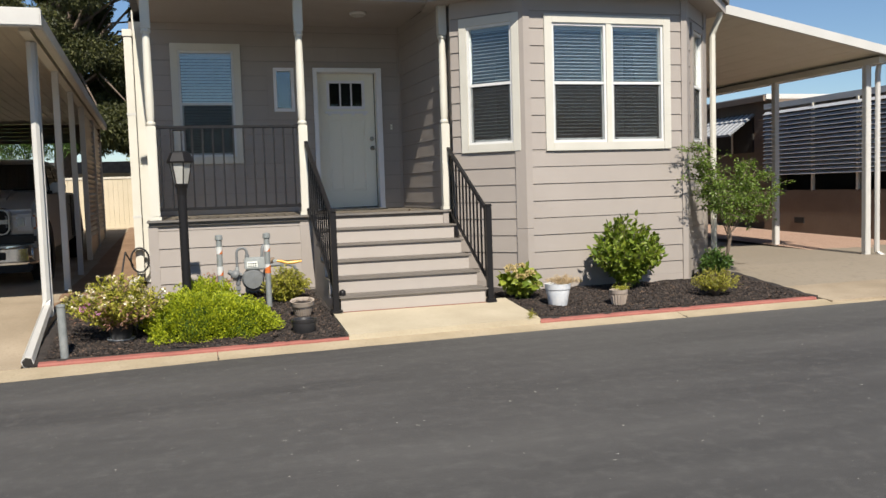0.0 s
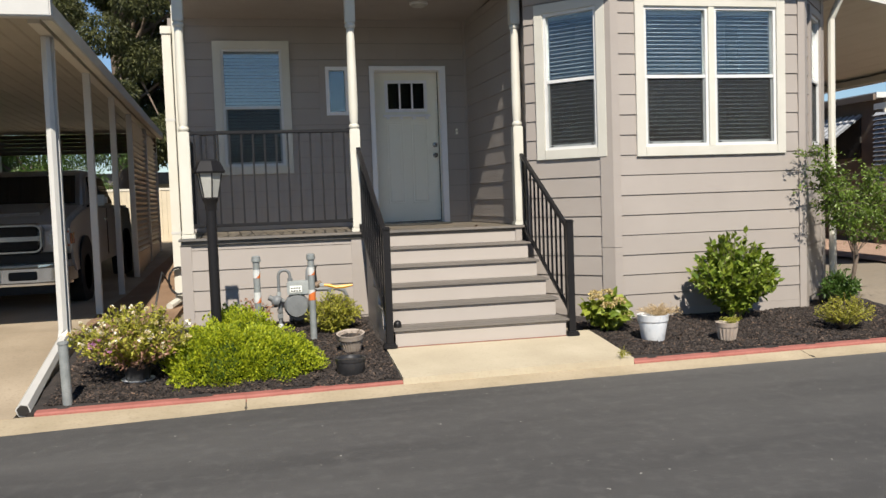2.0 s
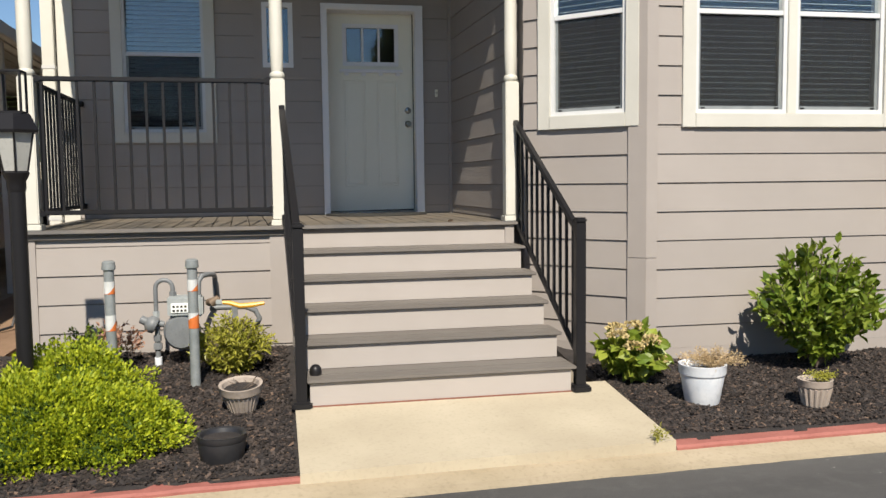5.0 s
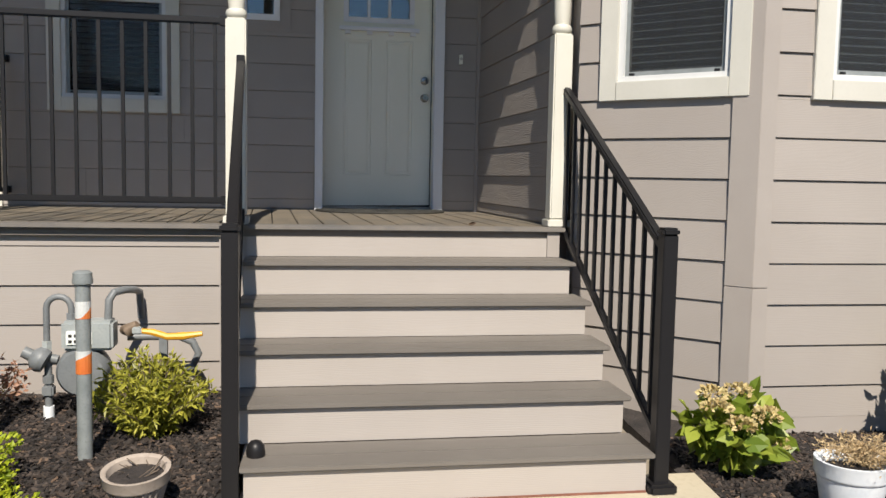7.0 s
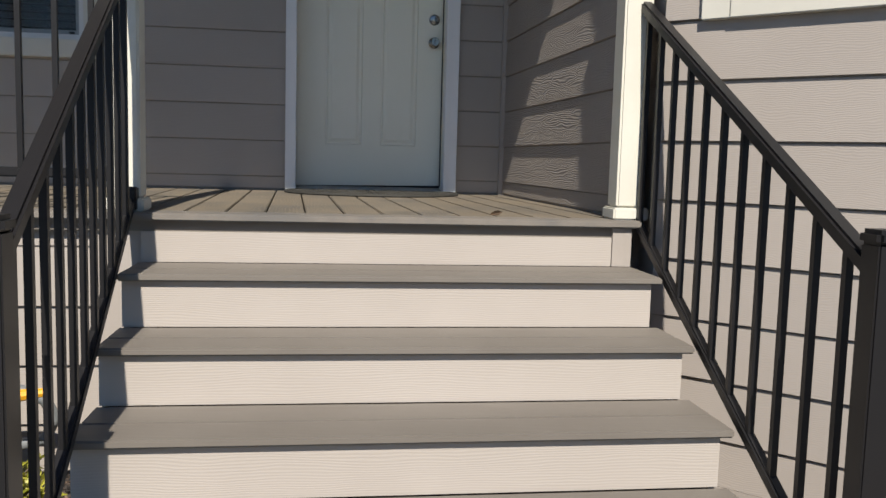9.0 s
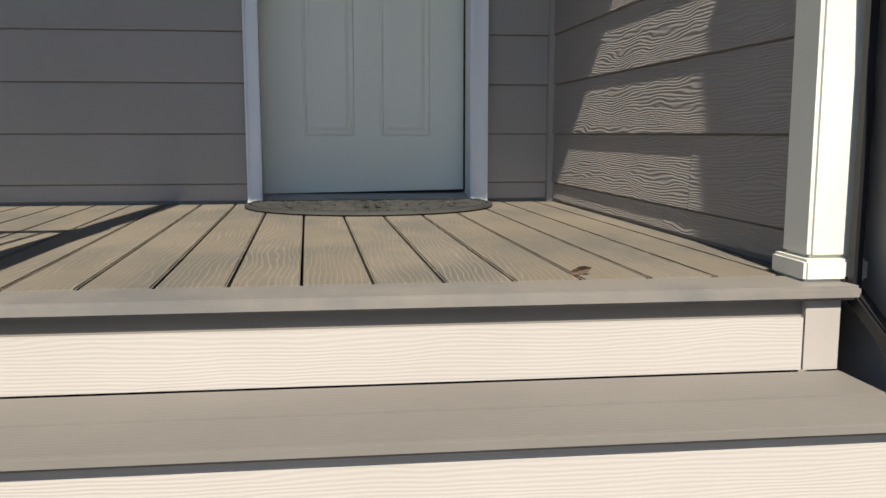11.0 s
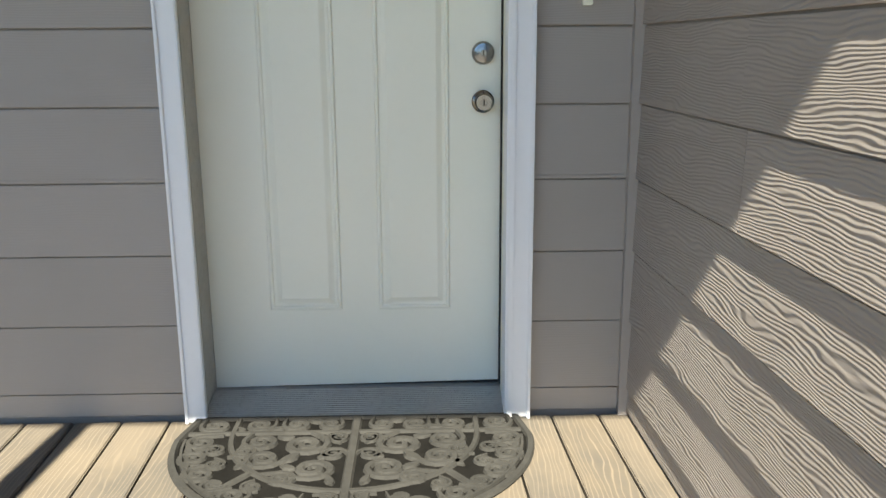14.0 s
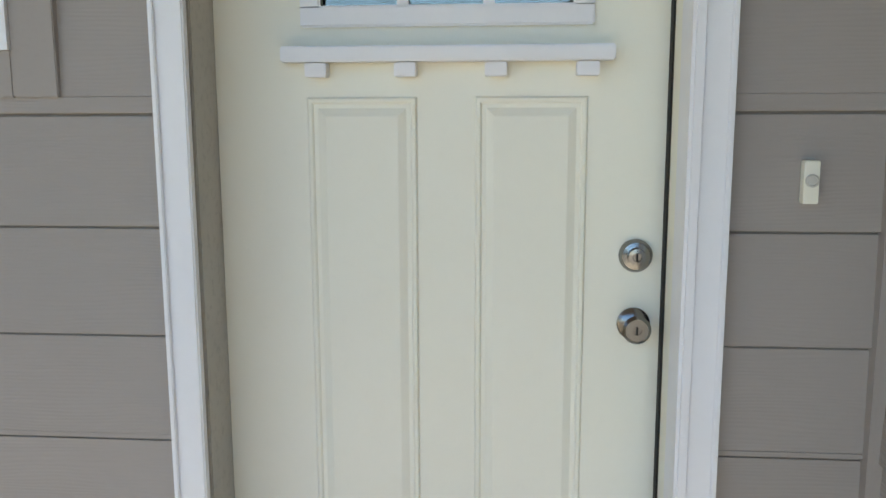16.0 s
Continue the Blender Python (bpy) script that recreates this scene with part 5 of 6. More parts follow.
def small_tree():
    t = thing("tree", (7.6, 8.62, 0.19), "small airy tree with fine soft green leaves by the bay", "tree")
    r = random.Random(12)
    trunk = [(7.60, 8.62, 0.18), (7.61, 8.61, 0.45), (7.66, 8.60, 0.72), (7.63, 8.6, 0.95)]
    part("trunk", tube(bmesh.new(), trunk, [0.028, 0.024, 0.022, 0.014], 8), BARK, t, smooth=True)
    limbs, base, way = [], [], []
    nr = np.random.RandomState(13)
    ends = [(6.98, 8.42, 1.95), (7.05, 8.45, 1.65), (7.35, 8.3, 1.25), (7.7, 8.4, 1.62), (8.0, 8.6, 1.75), (8.35, 8.8, 1.55), (8.55, 8.9, 1.35), (8.3, 8.5, 1.2), (7.9, 8.3, 1.3), (7.5, 8.5, 1.5), (8.1, 8.9, 1.45), (7.3, 8.7, 1.4), (8.2, 8.75, 1.62), (7.85, 8.65, 1.5), (6.93, 8.2, 1.72), (7.0, 8.05, 1.5), (6.98, 8.3, 1.82)]
    for e in ends:
        e = np.array(e)
        s = np.array((7.62, 8.6, r.uniform(0.68, 0.95)))
        mid = s * 0.45 + e * 0.55 + np.array([0, 0, r.uniform(0.02, 0.14)])
        limbs.append([tuple(s), tuple(mid), tuple(e)])
        for k in range(17):
            q = 0.35 + 0.65 * k / 16
            c = (1 - q) ** 2 * s + 2 * q * (1 - q) * mid + q * q * e
            side_tip = c + nr.normal(size=3) * np.array([0.15, 0.15, 0.08])
            limbs.append([tuple(c), tuple((c + side_tip) / 2 + np.array([0, 0, 0.015])), tuple(side_tip)])
            for j in range(26):
                u = nr.uniform(0, 1)
                base.append(c * (1 - u) + side_tip * u + nr.normal(size=3) * 0.022)
                way.append((side_tip - c) * 2 + nr.normal(size=3) * 0.5 - np.array([0, 0, 0.15]))
    twigs("limbs", t, limbs, 0.0045, BARK)
    foliage("crown", t, np.array(base), np.array(way), 0.046, 0.48, FERN, 14)


small_tree()


def big_tree(name, x, y, z, height, clumps, label, leaf=0.16, n=700, m_=FAR, seed=1):
    """A tall tree: tapered trunk, limbs, and a crown of many leafy clumps with gaps."""
    t = thing(name, (x, y, z), label, "tree")
    nr = np.random.RandomState(seed)
    part("trunk", tube(bmesh.new(), [(x, y, z), (x + 0.1, y, z + height * 0.3), (x - 0.1, y, z + height * 0.55), (x, y, z + height * 0.8)], [0.4, 0.32, 0.22, 0.08], 10), BARK, t, smooth=True)
    limbs, base, way = [], [], []
    for cx, cy, cz, rad in clumps:
        if nr.uniform() < 0.35:
            limbs.append([(x, y, z + height * nr.uniform(0.3, 0.6)), ((x + cx) / 2, (y + cy) / 2, (z + height * 0.5 + cz) / 2 + 0.5), (cx, cy, cz)])
        for k in range(int(n * rad)):
            d = nr.normal(size=3)
            d /= np.linalg.norm(d)
            p = np.array((cx, cy, cz)) + d * rad * nr.uniform(0.2, 1) ** 0.5 * np.array([1, 1, 0.75])
            base.append(p)
            way.append(d * 0.6 + nr.normal(size=3) * 0.5 - np.array([0, 0, 0.55]))
    bm = bmesh.new()
    for s in limbs:
        tube(bm, s, [0.07, 0.04, 0.012], 6, False)
    part("branching", bm, BARK, t, kind="stuff")
    foliage("crown", t, np.array(base), np.array(way), leaf, 0.4, m_, seed + 1)


rr = random.Random(5)
cl = []
for k in range(120):
    a, q = rr.uniform(0, 6.28), math.sqrt(rr.uniform(0, 1))
    zc = rr.uniform(3.6, 13)
    wide = 4.4 * (1.0 - 0.045 * (zc - 7) ** 2 * 0.5)
    cl.append((-1.3 + math.cos(a) * q * max(wide, 1.5), 31 + math.sin(a) * q * 3.0, zc, rr.uniform(0.5, 1.0)))
big_tree("tree", -3.2, 31, 0.65, 11.5, cl, "tall dark evergreen tree behind the fence", 0.14, 3200, FAR, 3)
cl = [(rr.uniform(-9, -2.8), rr.uniform(26.4, 27.6), rr.uniform(1.2, 4.2), rr.uniform(0.5, 0.8)) for _ in range(60)]
big_tree("hedge", -5, 27, 0.62, 2.8, cl, "leafy green hedge behind the carport", 0.085, 2300, DEEP, 7)
cl = [(rr.uniform(-1.5, 3), rr.uniform(48, 50), rr.uniform(2.2, 3.8), rr.uniform(0.7, 1.1)) for _ in range(14)]
big_tree("tree", 0.5, 49, 0.7, 3.2, cl, "low far tree beyond the fence", 0.2, 300, OLIVE, 9)
cl = [(rr.uniform(8.0, 14.5), rr.uniform(-22, -18.5), rr.uniform(3.8, 12.5), rr.uniform(0.9, 1.5)) for _ in range(46)]
big_tree("tree", 11, -20.2, -0.06, 10, cl, "tall dark tree across the street", 0.3, 600, FAR, 11)
fh = thing("house", (0, 38, 0.7), "far home with a grey roof beyond the fence", "house")
part("wall", boxes((-6, 4, 36, 42, 0.6, 2.5)), FENCE, fh)
part("roof", boxes((-6.4, 4.4, 35.6, 42.4, 2.5, 2.95)), ROOF, fh)

# ---- bark chips on the beds ----
def chips(name, x0, x1, y0, y1, n, seed, lift):
    r = np.random.RandomState(seed)
    c = np.stack([r.uniform(x0, x1, n), r.uniform(y0, y1, n)], 1)
    z = np.array([ground_z(y) + lift + 0.02 * noise.noise((x * 5, y * 5, 0)) for x, y in c])
    a = r.uniform(0, math.pi, n)
    L, W = r.uniform(0.009, 0.027, n), r.uniform(0.003, 0.008, n)
    u = np.stack([np.cos(a), np.sin(a), r.normal(0, 0.28, n)], 1) * L[:, None]
    v = np.stack([-np.sin(a), np.cos(a), r.normal(0, 0.35, n)], 1) * W[:, None]
    p = np.concatenate([c, (z + r.uniform(0.003, 0.014, n))[:, None]], 1)
    t = np.array([0, 0, 0.006])
    vs = np.stack([p - u - v, p + u - v, p + u + v, p - u + v, p - u - v - t, p + u - v - t, p + u + v - t, p - u + v - t], 1).reshape(-1, 3)
    f = np.array([[0, 1, 2, 3], [0, 4, 5, 1], [1, 5, 6, 2], [2, 6, 7, 3], [3, 7, 4, 0]])
    me = bpy.data.meshes.new(name)
    me.from_pydata(vs.tolist(), [], (f[None] + (np.arange(n) * 8)[:, None, None]).reshape(-1, 4).tolist())
    me.materials.append(CHIP)
    return tagged(new(name, me), "loose dark brown bark chips on the planting bed", "mulch", kind="stuff")


def chip_build(nt, p):
    g = nt.nodes.new("ShaderNodeNewGeometry")
    c = ramp(nt, g.outputs["Random Per Island"], [(0.0, (0.010, 0.008, 0.008)), (0.6, (0.035, 0.027, 0.023)), (0.93, (0.075, 0.055, 0.045)), (1.0, (0.17, 0.11, 0.075))])
    nt.links.new(c, p.inputs["Base Color"])
    p.inputs["Roughness"].default_value = 0.75


CHIP = mat("bark_chip", chip_build)
chips("bark_chips", -0.45, 2.24, 7.12, 9.40, 34000, 1, 0.02)
chips("bark_chips", 4.34, 7.8, 7.30, 8.62, 34000, 2, 0.0)

wd = thing("weed", (4.20, 7.12, 0.09), "small dry weed growing at the landing's corner", "weed")
p, w_, st = shoot_points(16, 10, (4.20, 7.12, 0.085), (0.07, 0.06), 0.09, 171)
foliage("foliage", wd, p, w_, 0.022, 0.3, OLIVE, 172)

# ---- lamp post, bollards, gas meter ----
def square_ring(bm, cx, cy, levels, seg=4, turn_=math.pi / 4):
    rings = [[bm.verts.new((cx + r * math.cos(turn_ + 2 * math.pi * k / seg), cy + r * math.sin(turn_ + 2 * math.pi * k / seg), z)) for k in range(seg)] for r, z in levels]
    for a, b in zip(rings, rings[1:]):
        for k in range(seg):
            bm.faces.new((a[k], a[(k + 1) % seg], b[(k + 1) % seg], b[k]))
    bm.faces.new(rings[0][::-1])
    bm.faces.new(rings[-1])
    return bm


LX, LY = 0.785, 7.97
lamp = thing("lamp_post", (LX, LY, ground_z(LY)), "black metal garden lamp post with frosted lantern, unlit", "lamp post")
part("pole", tube(bmesh.new(), [(LX, LY, ground_z(LY) - 0.05), (LX, LY, 1.53)], 0.044, 16), BLACK, lamp, smooth=True)
part("collar", lathe(bmesh.new(), (LX, LY, 0), [(0.045, 1.49), (0.05, 1.51), (0.05, 1.55), (0.062, 1.57), (0.07, 1.595), (0.06, 1.605)], 20), BLACK, lamp, smooth=True)
FROST = varied("frosted_lantern_glass", (0.36, 0.36, 0.335), (0.43, 0.43, 0.40), 6, 60, 0.35, 0.05, 0.001)
part("lantern_glass", square_ring(bmesh.new(), LX, LY, [(0.068, 1.605), (0.108, 1.818)], 6), FROST, lamp)
bm = bmesh.new()
for k in range(6):
    a = math.pi / 4 + 2 * math.pi * k / 6
    tube(bm, [(LX + 0.07 * math.cos(a), LY + 0.07 * math.sin(a), 1.603), (LX + 0.111 * math.cos(a), LY + 0.111 * math.sin(a), 1.82)], 0.006, 5)
part("lantern_frame", bm, BLACK, lamp)
part("lantern_cap", square_ring(bmesh.new(), LX, LY, [(0.136, 1.812), (0.141, 1.828), (0.105, 1.90), (0.095, 1.916)], 6), BLACK, lamp)

cage = part("finial_cage", boxes((LX - 0.065, LX + 0.065, LY - 0.065, LY + 0.065, 1.914, 1.93), bevel=0.003), BLACK, lamp)
part("cage_top", boxes((LX - 0.065, LX + 0.065, LY - 0.065, LY + 0.065, 2.138, 2.152), bevel=0.003), BLACK, cage)
for sx in (-1, 1):
    for sy in (-1, 1):
        part("cage_bar", boxes((LX + sx * 0.058 - 0.006, LX + sx * 0.058 + 0.006, LY + sy * 0.058 - 0.006, LY + sy * 0.058 + 0.006, 1.93, 2.138)), BLACK, cage)

WTAPE = varied("white_reflective_tape", (0.50, 0.51, 0.50), (0.60, 0.61, 0.60), 20, 80, 0.35)
OTAPE = varied("orange_reflective_tape", (0.55, 0.13, 0.03), (0.62, 0.19, 0.05), 20, 80, 0.4)


def bollard(x, y, bands):
    zb = ground_z(y)
    b = thing("bollard", (x, y, zb), "grey steel guard pipe with reflective bands on mulch", "bollard", "guard pipes")
    part("pipe", tube(bmesh.new(), [(x, y, zb - 0.05), (x, y, 1.0)], 0.032, 18), GALV, b, smooth=True)
    part("cap", lathe(bmesh.new(), (x, y, 0), [(0.033, 0.985), (0.042, 0.99), (0.043, 1.005), (0.040, 1.02), (0.040, 1.036), (0.028, 1.045), (0.001, 1.047)], 20), GALV, b, smooth=True)
    for z0, z1, orange in bands:
        part("white_band", tube(bmesh.new(), [(x, y, z0), (x, y, z1)], 0.0332, 18, False), WTAPE, b)
        if orange:
            bm = bmesh.new()
            vs = []
            for k in range(9):
                a = -math.pi * (0.98 - 0.96 * k / 8)
                lo = z0 - 0.04 if orange > 1 else z0
                hi = z0 + (z1 - z0) * ((0.15 + 0.75 * k / 8) if orange > 1 else max(0.02, (k / 8 - 0.45) * 1.3))
                vs.append((bm.verts.new((x + 0.0338 * math.cos(a), y + 0.0338 * math.sin(a), lo)), bm.verts.new((x + 0.0338 * math.cos(a), y + 0.0338 * math.sin(a), hi))))
            for p, q in zip(vs, vs[1:]):
                bm.faces.new((p[0], q[0], q[1], p[1]))
            part("orange_band", bm, OTAPE, b)


bollard(1.14, 8.55, [(0.835, 0.915, 1), (0.60, 0.70, 1)])
bollard(1.65, 8.52, [(0.84, 0.915, 1), (0.64, 0.70, 2)])
b = thing("bollard", (-0.28, 7.12, 0.06), "short galvanised steel pipe at the driveway's edge", "bollard")
part("pipe", tube(bmesh.new(), [(-0.28, 7.12, 0.0), (-0.29, 7.12, 0.53)], 0.036, 18), GALV, b, smooth=True)
part("cap", lathe(bmesh.new(), (-0.29, 7.12, 0), [(0.037, 0.53), (0.041, 0.535), (0.04, 0.55), (0.02, 0.556), (0.001, 0.557)], 18), GALV, b, smooth=True)

MY = 9.06
MG = varied("grey_meter_paint", (0.13, 0.14, 0.145), (0.175, 0.185, 0.19), 9, 80, 0.5, 0.15, 0.002)
LG = varied("pale_grey_meter_paint", (0.26, 0.285, 0.285), (0.34, 0.36, 0.355), 9, 80, 0.5, 0.15, 0.002)
gm = thing("gas_meter", (1.51, MY, 0.22), "grey gas meter with regulator and bent pipes by the skirt", "gas meter")
bm = lathe(bmesh.new(), (0, 0, 0), [(0.05, 0.075), (0.105, 0.07), (0.122, 0.045), (0.128, 0.0), (0.122, -0.05), (0.09, -0.08)], 28)
bmesh.ops.rotate(bm, verts=bm.verts, cent=(0, 0, 0), matrix=Matrix.Rotation(radians(90), 3, "X"))
bmesh.ops.translate(bm, verts=bm.verts, vec=(1.52, MY, 0.49))
part("body", bm, MG, gm, smooth=True)
part("index_housing", boxes((1.43, 1.67, MY - 0.07, MY + 0.06, 0.60, 0.745), bevel=0.014), LG, gm)
idx = part("index_window", boxes((1.455, 1.575, MY - 0.078, MY - 0.068, 0.63, 0.70), bevel=0.004), plain("dial_face", (0.72, 0.74, 0.70), 0.4), gm)
for k in range(4):
    for j in range(2):
        part("dial_bar", boxes((1.467 + k * 0.026, 1.483 + k * 0.026, MY - 0.0802, MY - 0.078, 0.642 + j * 0.028, 0.656 + j * 0.028)), DARKGAP, idx)
arc = [(1.348 + 0.058 - 0.058 * math.cos(a), MY, 0.80 + 0.058 * math.sin(a)) for a in np.linspace(0, math.pi, 9)]
part("inlet_pipe", tube(bmesh.new(), [(1.348, MY, 0.60), *arc, (1.464, MY, 0.74)], 0.0155, 12), MG, gm, smooth=True)
part("union_nut", tube(bmesh.new(), [(1.464, MY, 0.735), (1.464, MY, 0.775)], 0.026, 6), MG, gm)
part("union_nut", tube(bmesh.new(), [(1.348, MY, 0.595), (1.348, MY, 0.64)], 0.024, 6), LG, gm)
bm = lathe(bmesh.new(), (0, 0, 0), [(0.02, -0.03), (0.055, -0.025), (0.062, -0.005), (0.062, 0.005), (0.055, 0.03), (0.03, 0.05), (0.028, 0.09), (0.001, 0.095)], 18)
bmesh.ops.rotate(bm, verts=bm.verts, cent=(0, 0, 0), matrix=Matrix.Rotation(radians(-62), 3, "Y"))
bmesh.ops.translate(bm, verts=bm.verts, vec=(1.325, MY - 0.02, 0.55))
part("regulator", bm, MG, gm, smooth=True)
part("regulator_body", tube(bmesh.new(), [(1.30, MY, 0.565), (1.40, MY, 0.545)], [0.03, 0.022], 12), MG, gm, smooth=True)
part("riser_pipe", tube(bmesh.new(), [(1.352, MY, 0.55), (1.352, MY, 0.2)], 0.018, 12), MG, gm, smooth=True)
part("valve", boxes((1.325, 1.38, MY - 0.028, MY + 0.028, 0.365, 0.42), bevel=0.008), MG, gm)
part("coupling", tube(bmesh.new(), [(1.352, MY, 0.43), (1.352, MY, 0.47)], 0.027, 8), MG, gm)
part("pipe_sleeve", tube(bmesh.new(), [(1.352, MY, 0.2), (1.352, MY, 0.315)], 0.026, 14), WHTPOT, gm, "white plastic sleeve", True)
arc = [(1.66 + 0.05 * math.sin(a), MY + 0.02, 0.82 + 0.05 * (1 - math.cos(a)) * 0.9) for a in np.linspace(0, 1.4, 5)]
part("outlet_pipe", tube(bmesh.new(), [(1.635, MY, 0.74), (1.64, MY, 0.84), (1.66, MY + 0.02, 0.875), (1.70, MY + 0.08, 0.88), (1.73, MY + 0.16, 0.87), (1.73, MY + 0.30, 0.84), (1.73, 9.4, 0.70)], 0.019, 10), MG, gm, smooth=True)
part("house_pipe", tube(bmesh.new(), [(1.70, 9.2, 0.63), (1.95, 9.2, 0.63), (2.02, 9.2, 0.60), (2.05, 9.2, 0.54), (2.02, 9.2, 0.47), (1.94, 9.2, 0.45)], 0.02, 10), MG, gm, smooth=True)
part("shutoff_valve", tube(bmesh.new(), [(1.70, 9.12, 0.68), (1.735, 9.06, 0.69), (1.775, 9.05, 0.72)], [0.026, 0.034, 0.02], 10), varied("rusty_brass", (0.17, 0.12, 0.085), (0.27, 0.2, 0.14), 20, 70, 0.6, 0.3, 0.003, 0.4), gm, smooth=True)
part("bracket", boxes((1.855, 1.895, 9.18, 9.22, 0.28, 0.64)), MG, gm)
wr = thing("pipe_wrench", (1.92, 9.02, 0.66), "yellow-handled shutoff wrench on the gas valve", "wrench")
YEL = varied("yellow_plastic_grip", (0.66, 0.30, 0.015), (0.74, 0.37, 0.02), 20, 80, 0.4)
part("grip", tube(bmesh.new(), [(1.79, 9.03, 0.69), (1.85, 9.03, 0.683), (1.92, 9.03, 0.66), (2.0, 9.02, 0.664), (2.09, 9.02, 0.675)], [0.012, 0.017, 0.017, 0.019, 0.012], 8), YEL, wr, smooth=True)
part("jaw", boxes((1.755, 1.80, 9.01, 9.05, 0.675, 0.71), bevel=0.006), LG, wr)

# ---- porch small things ----
bell = thing("doorbell", (3.817, 11.478, 2.415), "cream plastic doorbell button on the siding", "doorbell")
part("plate", boxes((3.804, 3.830, 11.468, 11.49, 2.378, 2.452), bevel=0.0015), DOOR, bell)
bm = lathe(bmesh.new(), (0, 0, 0), [(0.0115, 0), (0.0115, 0.004), (0.009, 0.005), (0.008, 0.003), (0.001, 0.003)], 20)
bmesh.ops.rotate(bm, verts=bm.verts, cent=(0, 0, 0), matrix=Matrix.Rotation(radians(90), 3, "X"))
bmesh.ops.translate(bm, verts=bm.verts, vec=(3.817, 11.468, 2.418))
part("button", bm, CASING, bell, smooth=True)

cl_ = thing("ceiling_light", (3.17, 10.5, CEIL), "white flush ceiling light on the porch ceiling, unlit", "ceiling light")
part("rim", lathe(bmesh.new(), (3.17, 10.5, CEIL), [(0.11, 0.0), (0.112, -0.02), (0.1, -0.03)], 28), VINYL, cl_, smooth=True)
part("diffuser", lathe(bmesh.new(), (3.17, 10.5, CEIL), [(0.098, -0.028), (0.08, -0.045), (0.04, -0.054), (0.001, -0.056)], 28), FROST, cl_, smooth=True)

MATX, MATY, MRX, MRY = 3.172, 11.475, 0.50, 0.615
mt = thing("doormat", (MATX, MATY - 0.25, DK), "half-round grey rubber doormat with scroll relief", "doormat")
RUB = varied("grey_brown_rubber", (0.030, 0.0295, 0.027), (0.048, 0.047, 0.043), 9, 70, 0.8, 0.3, 0.002, spec=0.2)
# same rubber, darkened: shade of the relief's crevices is in the colour
RUB_SHADE = varied("rubber_base_with_shade", (0.007, 0.007, 0.0065), (0.013, 0.0125, 0.0115), 12, 70, 0.95, 0.3, 0.003, spec=0.05)
STRAIGHT = 0.15
layer = [0]


def mat_outline(s, n=44):
    """Half-oval outline with short straight sides, drawn in by the share s."""
    pts = [(MATX - (MRX - 0.03) * s, MATY - 0.5 * MRX * (1 - s))]
    for k in range(n + 1):
        a = math.pi + math.pi * k / n
        pts.append((MATX + MRX * s * math.cos(a), MATY - STRAIGHT + (MRY - STRAIGHT) * s * math.sin(a)))
    return pts + [(MATX + (MRX - 0.03) * s, MATY - 0.5 * MRX * (1 - s))]


def ribbon(pts, width, z0=DK + 0.0055, h=0.0075):
    """A flat moulded band along a line in plan, with sloping flanks."""
    bm, rows = bmesh.new(), []
    layer[0] = (layer[0] + 3) % 7
    h += 0.0004 * layer[0]
    for i, (x, y) in enumerate(pts):
        xa, ya = pts[max(i - 1, 0)]
        xb, yb = pts[min(i + 1, len(pts) - 1)]
        d = math.hypot(xb - xa, yb - ya) or 1.0
        nx, ny = -(yb - ya) / d, (xb - xa) / d
        w = width(i / (len(pts) - 1)) if callable(width) else width
        rows.append([bm.verts.new((x + nx * o, y + ny * o, z)) for o, z in ((-w / 2, z0), (-w * 0.32, z0 + h), (w * 0.32, z0 + h), (w / 2, z0))])
    for p_, q_ in zip(rows, rows[1:]):
        for k in range(3):
            bm.faces.new((p_[k], q_[k], q_[k + 1], p_[k + 1]))
    for r in (rows[0], rows[-1]):
        bm.faces.new(r)
    bmesh.ops.recalc_face_normals(bm, faces=bm.faces)
    return bm


part("base", extrude_poly(bmesh.new(), [(x, y, DK + 0.0005) for x, y in mat_outline(1.0)], (0, 0, 0.0055)), RUB_SHADE, mt)
part("rim", ribbon(mat_outline(0.982), 0.022, h=0.008), RUB, mt)
part("inner_rim", ribbon(mat_outline(0.935)[1:-1], 0.011), RUB, mt)
arc = [(MATX + 0.345 * math.cos(math.pi + math.pi * k / 36), MATY - 0.105 + 0.335 * math.sin(math.pi + math.pi * k / 36)) for k in range(37)]
part("inner_ring", ribbon([(MATX - 0.345, MATY - 0.012)] + arc + [(MATX + 0.345, MATY - 0.012)], 0.019), RUB, mt)
for pa, pb, w_ in (((0, -0.01), (0, -0.60), 0.03), ((-0.47, -0.108), (0.47, -0.108), 0.018), ((-0.46, -0.012), (0.46, -0.012), 0.016), ((-0.25, -0.335), (-0.34, -0.455), 0.02), ((0.25, -0.335), (0.34, -0.455), 0.02)):
    part("rib", ribbon([(MATX + pa[0], MATY + pa[1]), (MATX + pb[0], MATY + pb[1])], w_), RUB, mt)


def scroll(x, y, size, start, hand, turns=1.8, flat=0.88):
    """A spiral that thins towards its eye, with a tail that leaves it."""
    pts = []
    for k in range(26):
        q = k / 25
        a = start + hand * q * turns * 2 * math.pi
        rad = size * (1.0 - 0.86 * q ** 0.9)
        pts.append((x + rad * math.cos(a), y + rad * math.sin(a) * flat))
    tx, ty = pts[0][0] - pts[1][0], pts[0][1] - pts[1][1]
    d = math.hypot(tx, ty) or 1
    lead = [(pts[0][0] + tx / d * size * g, pts[0][1] + ty / d * size * g * 0.7) for g in (0.9, 0.45)]
    return ribbon(lead + pts, lambda q: size * (0.20 + 0.22 * math.sin(math.pi * min(1, q * 1.1)) ** 0.6))


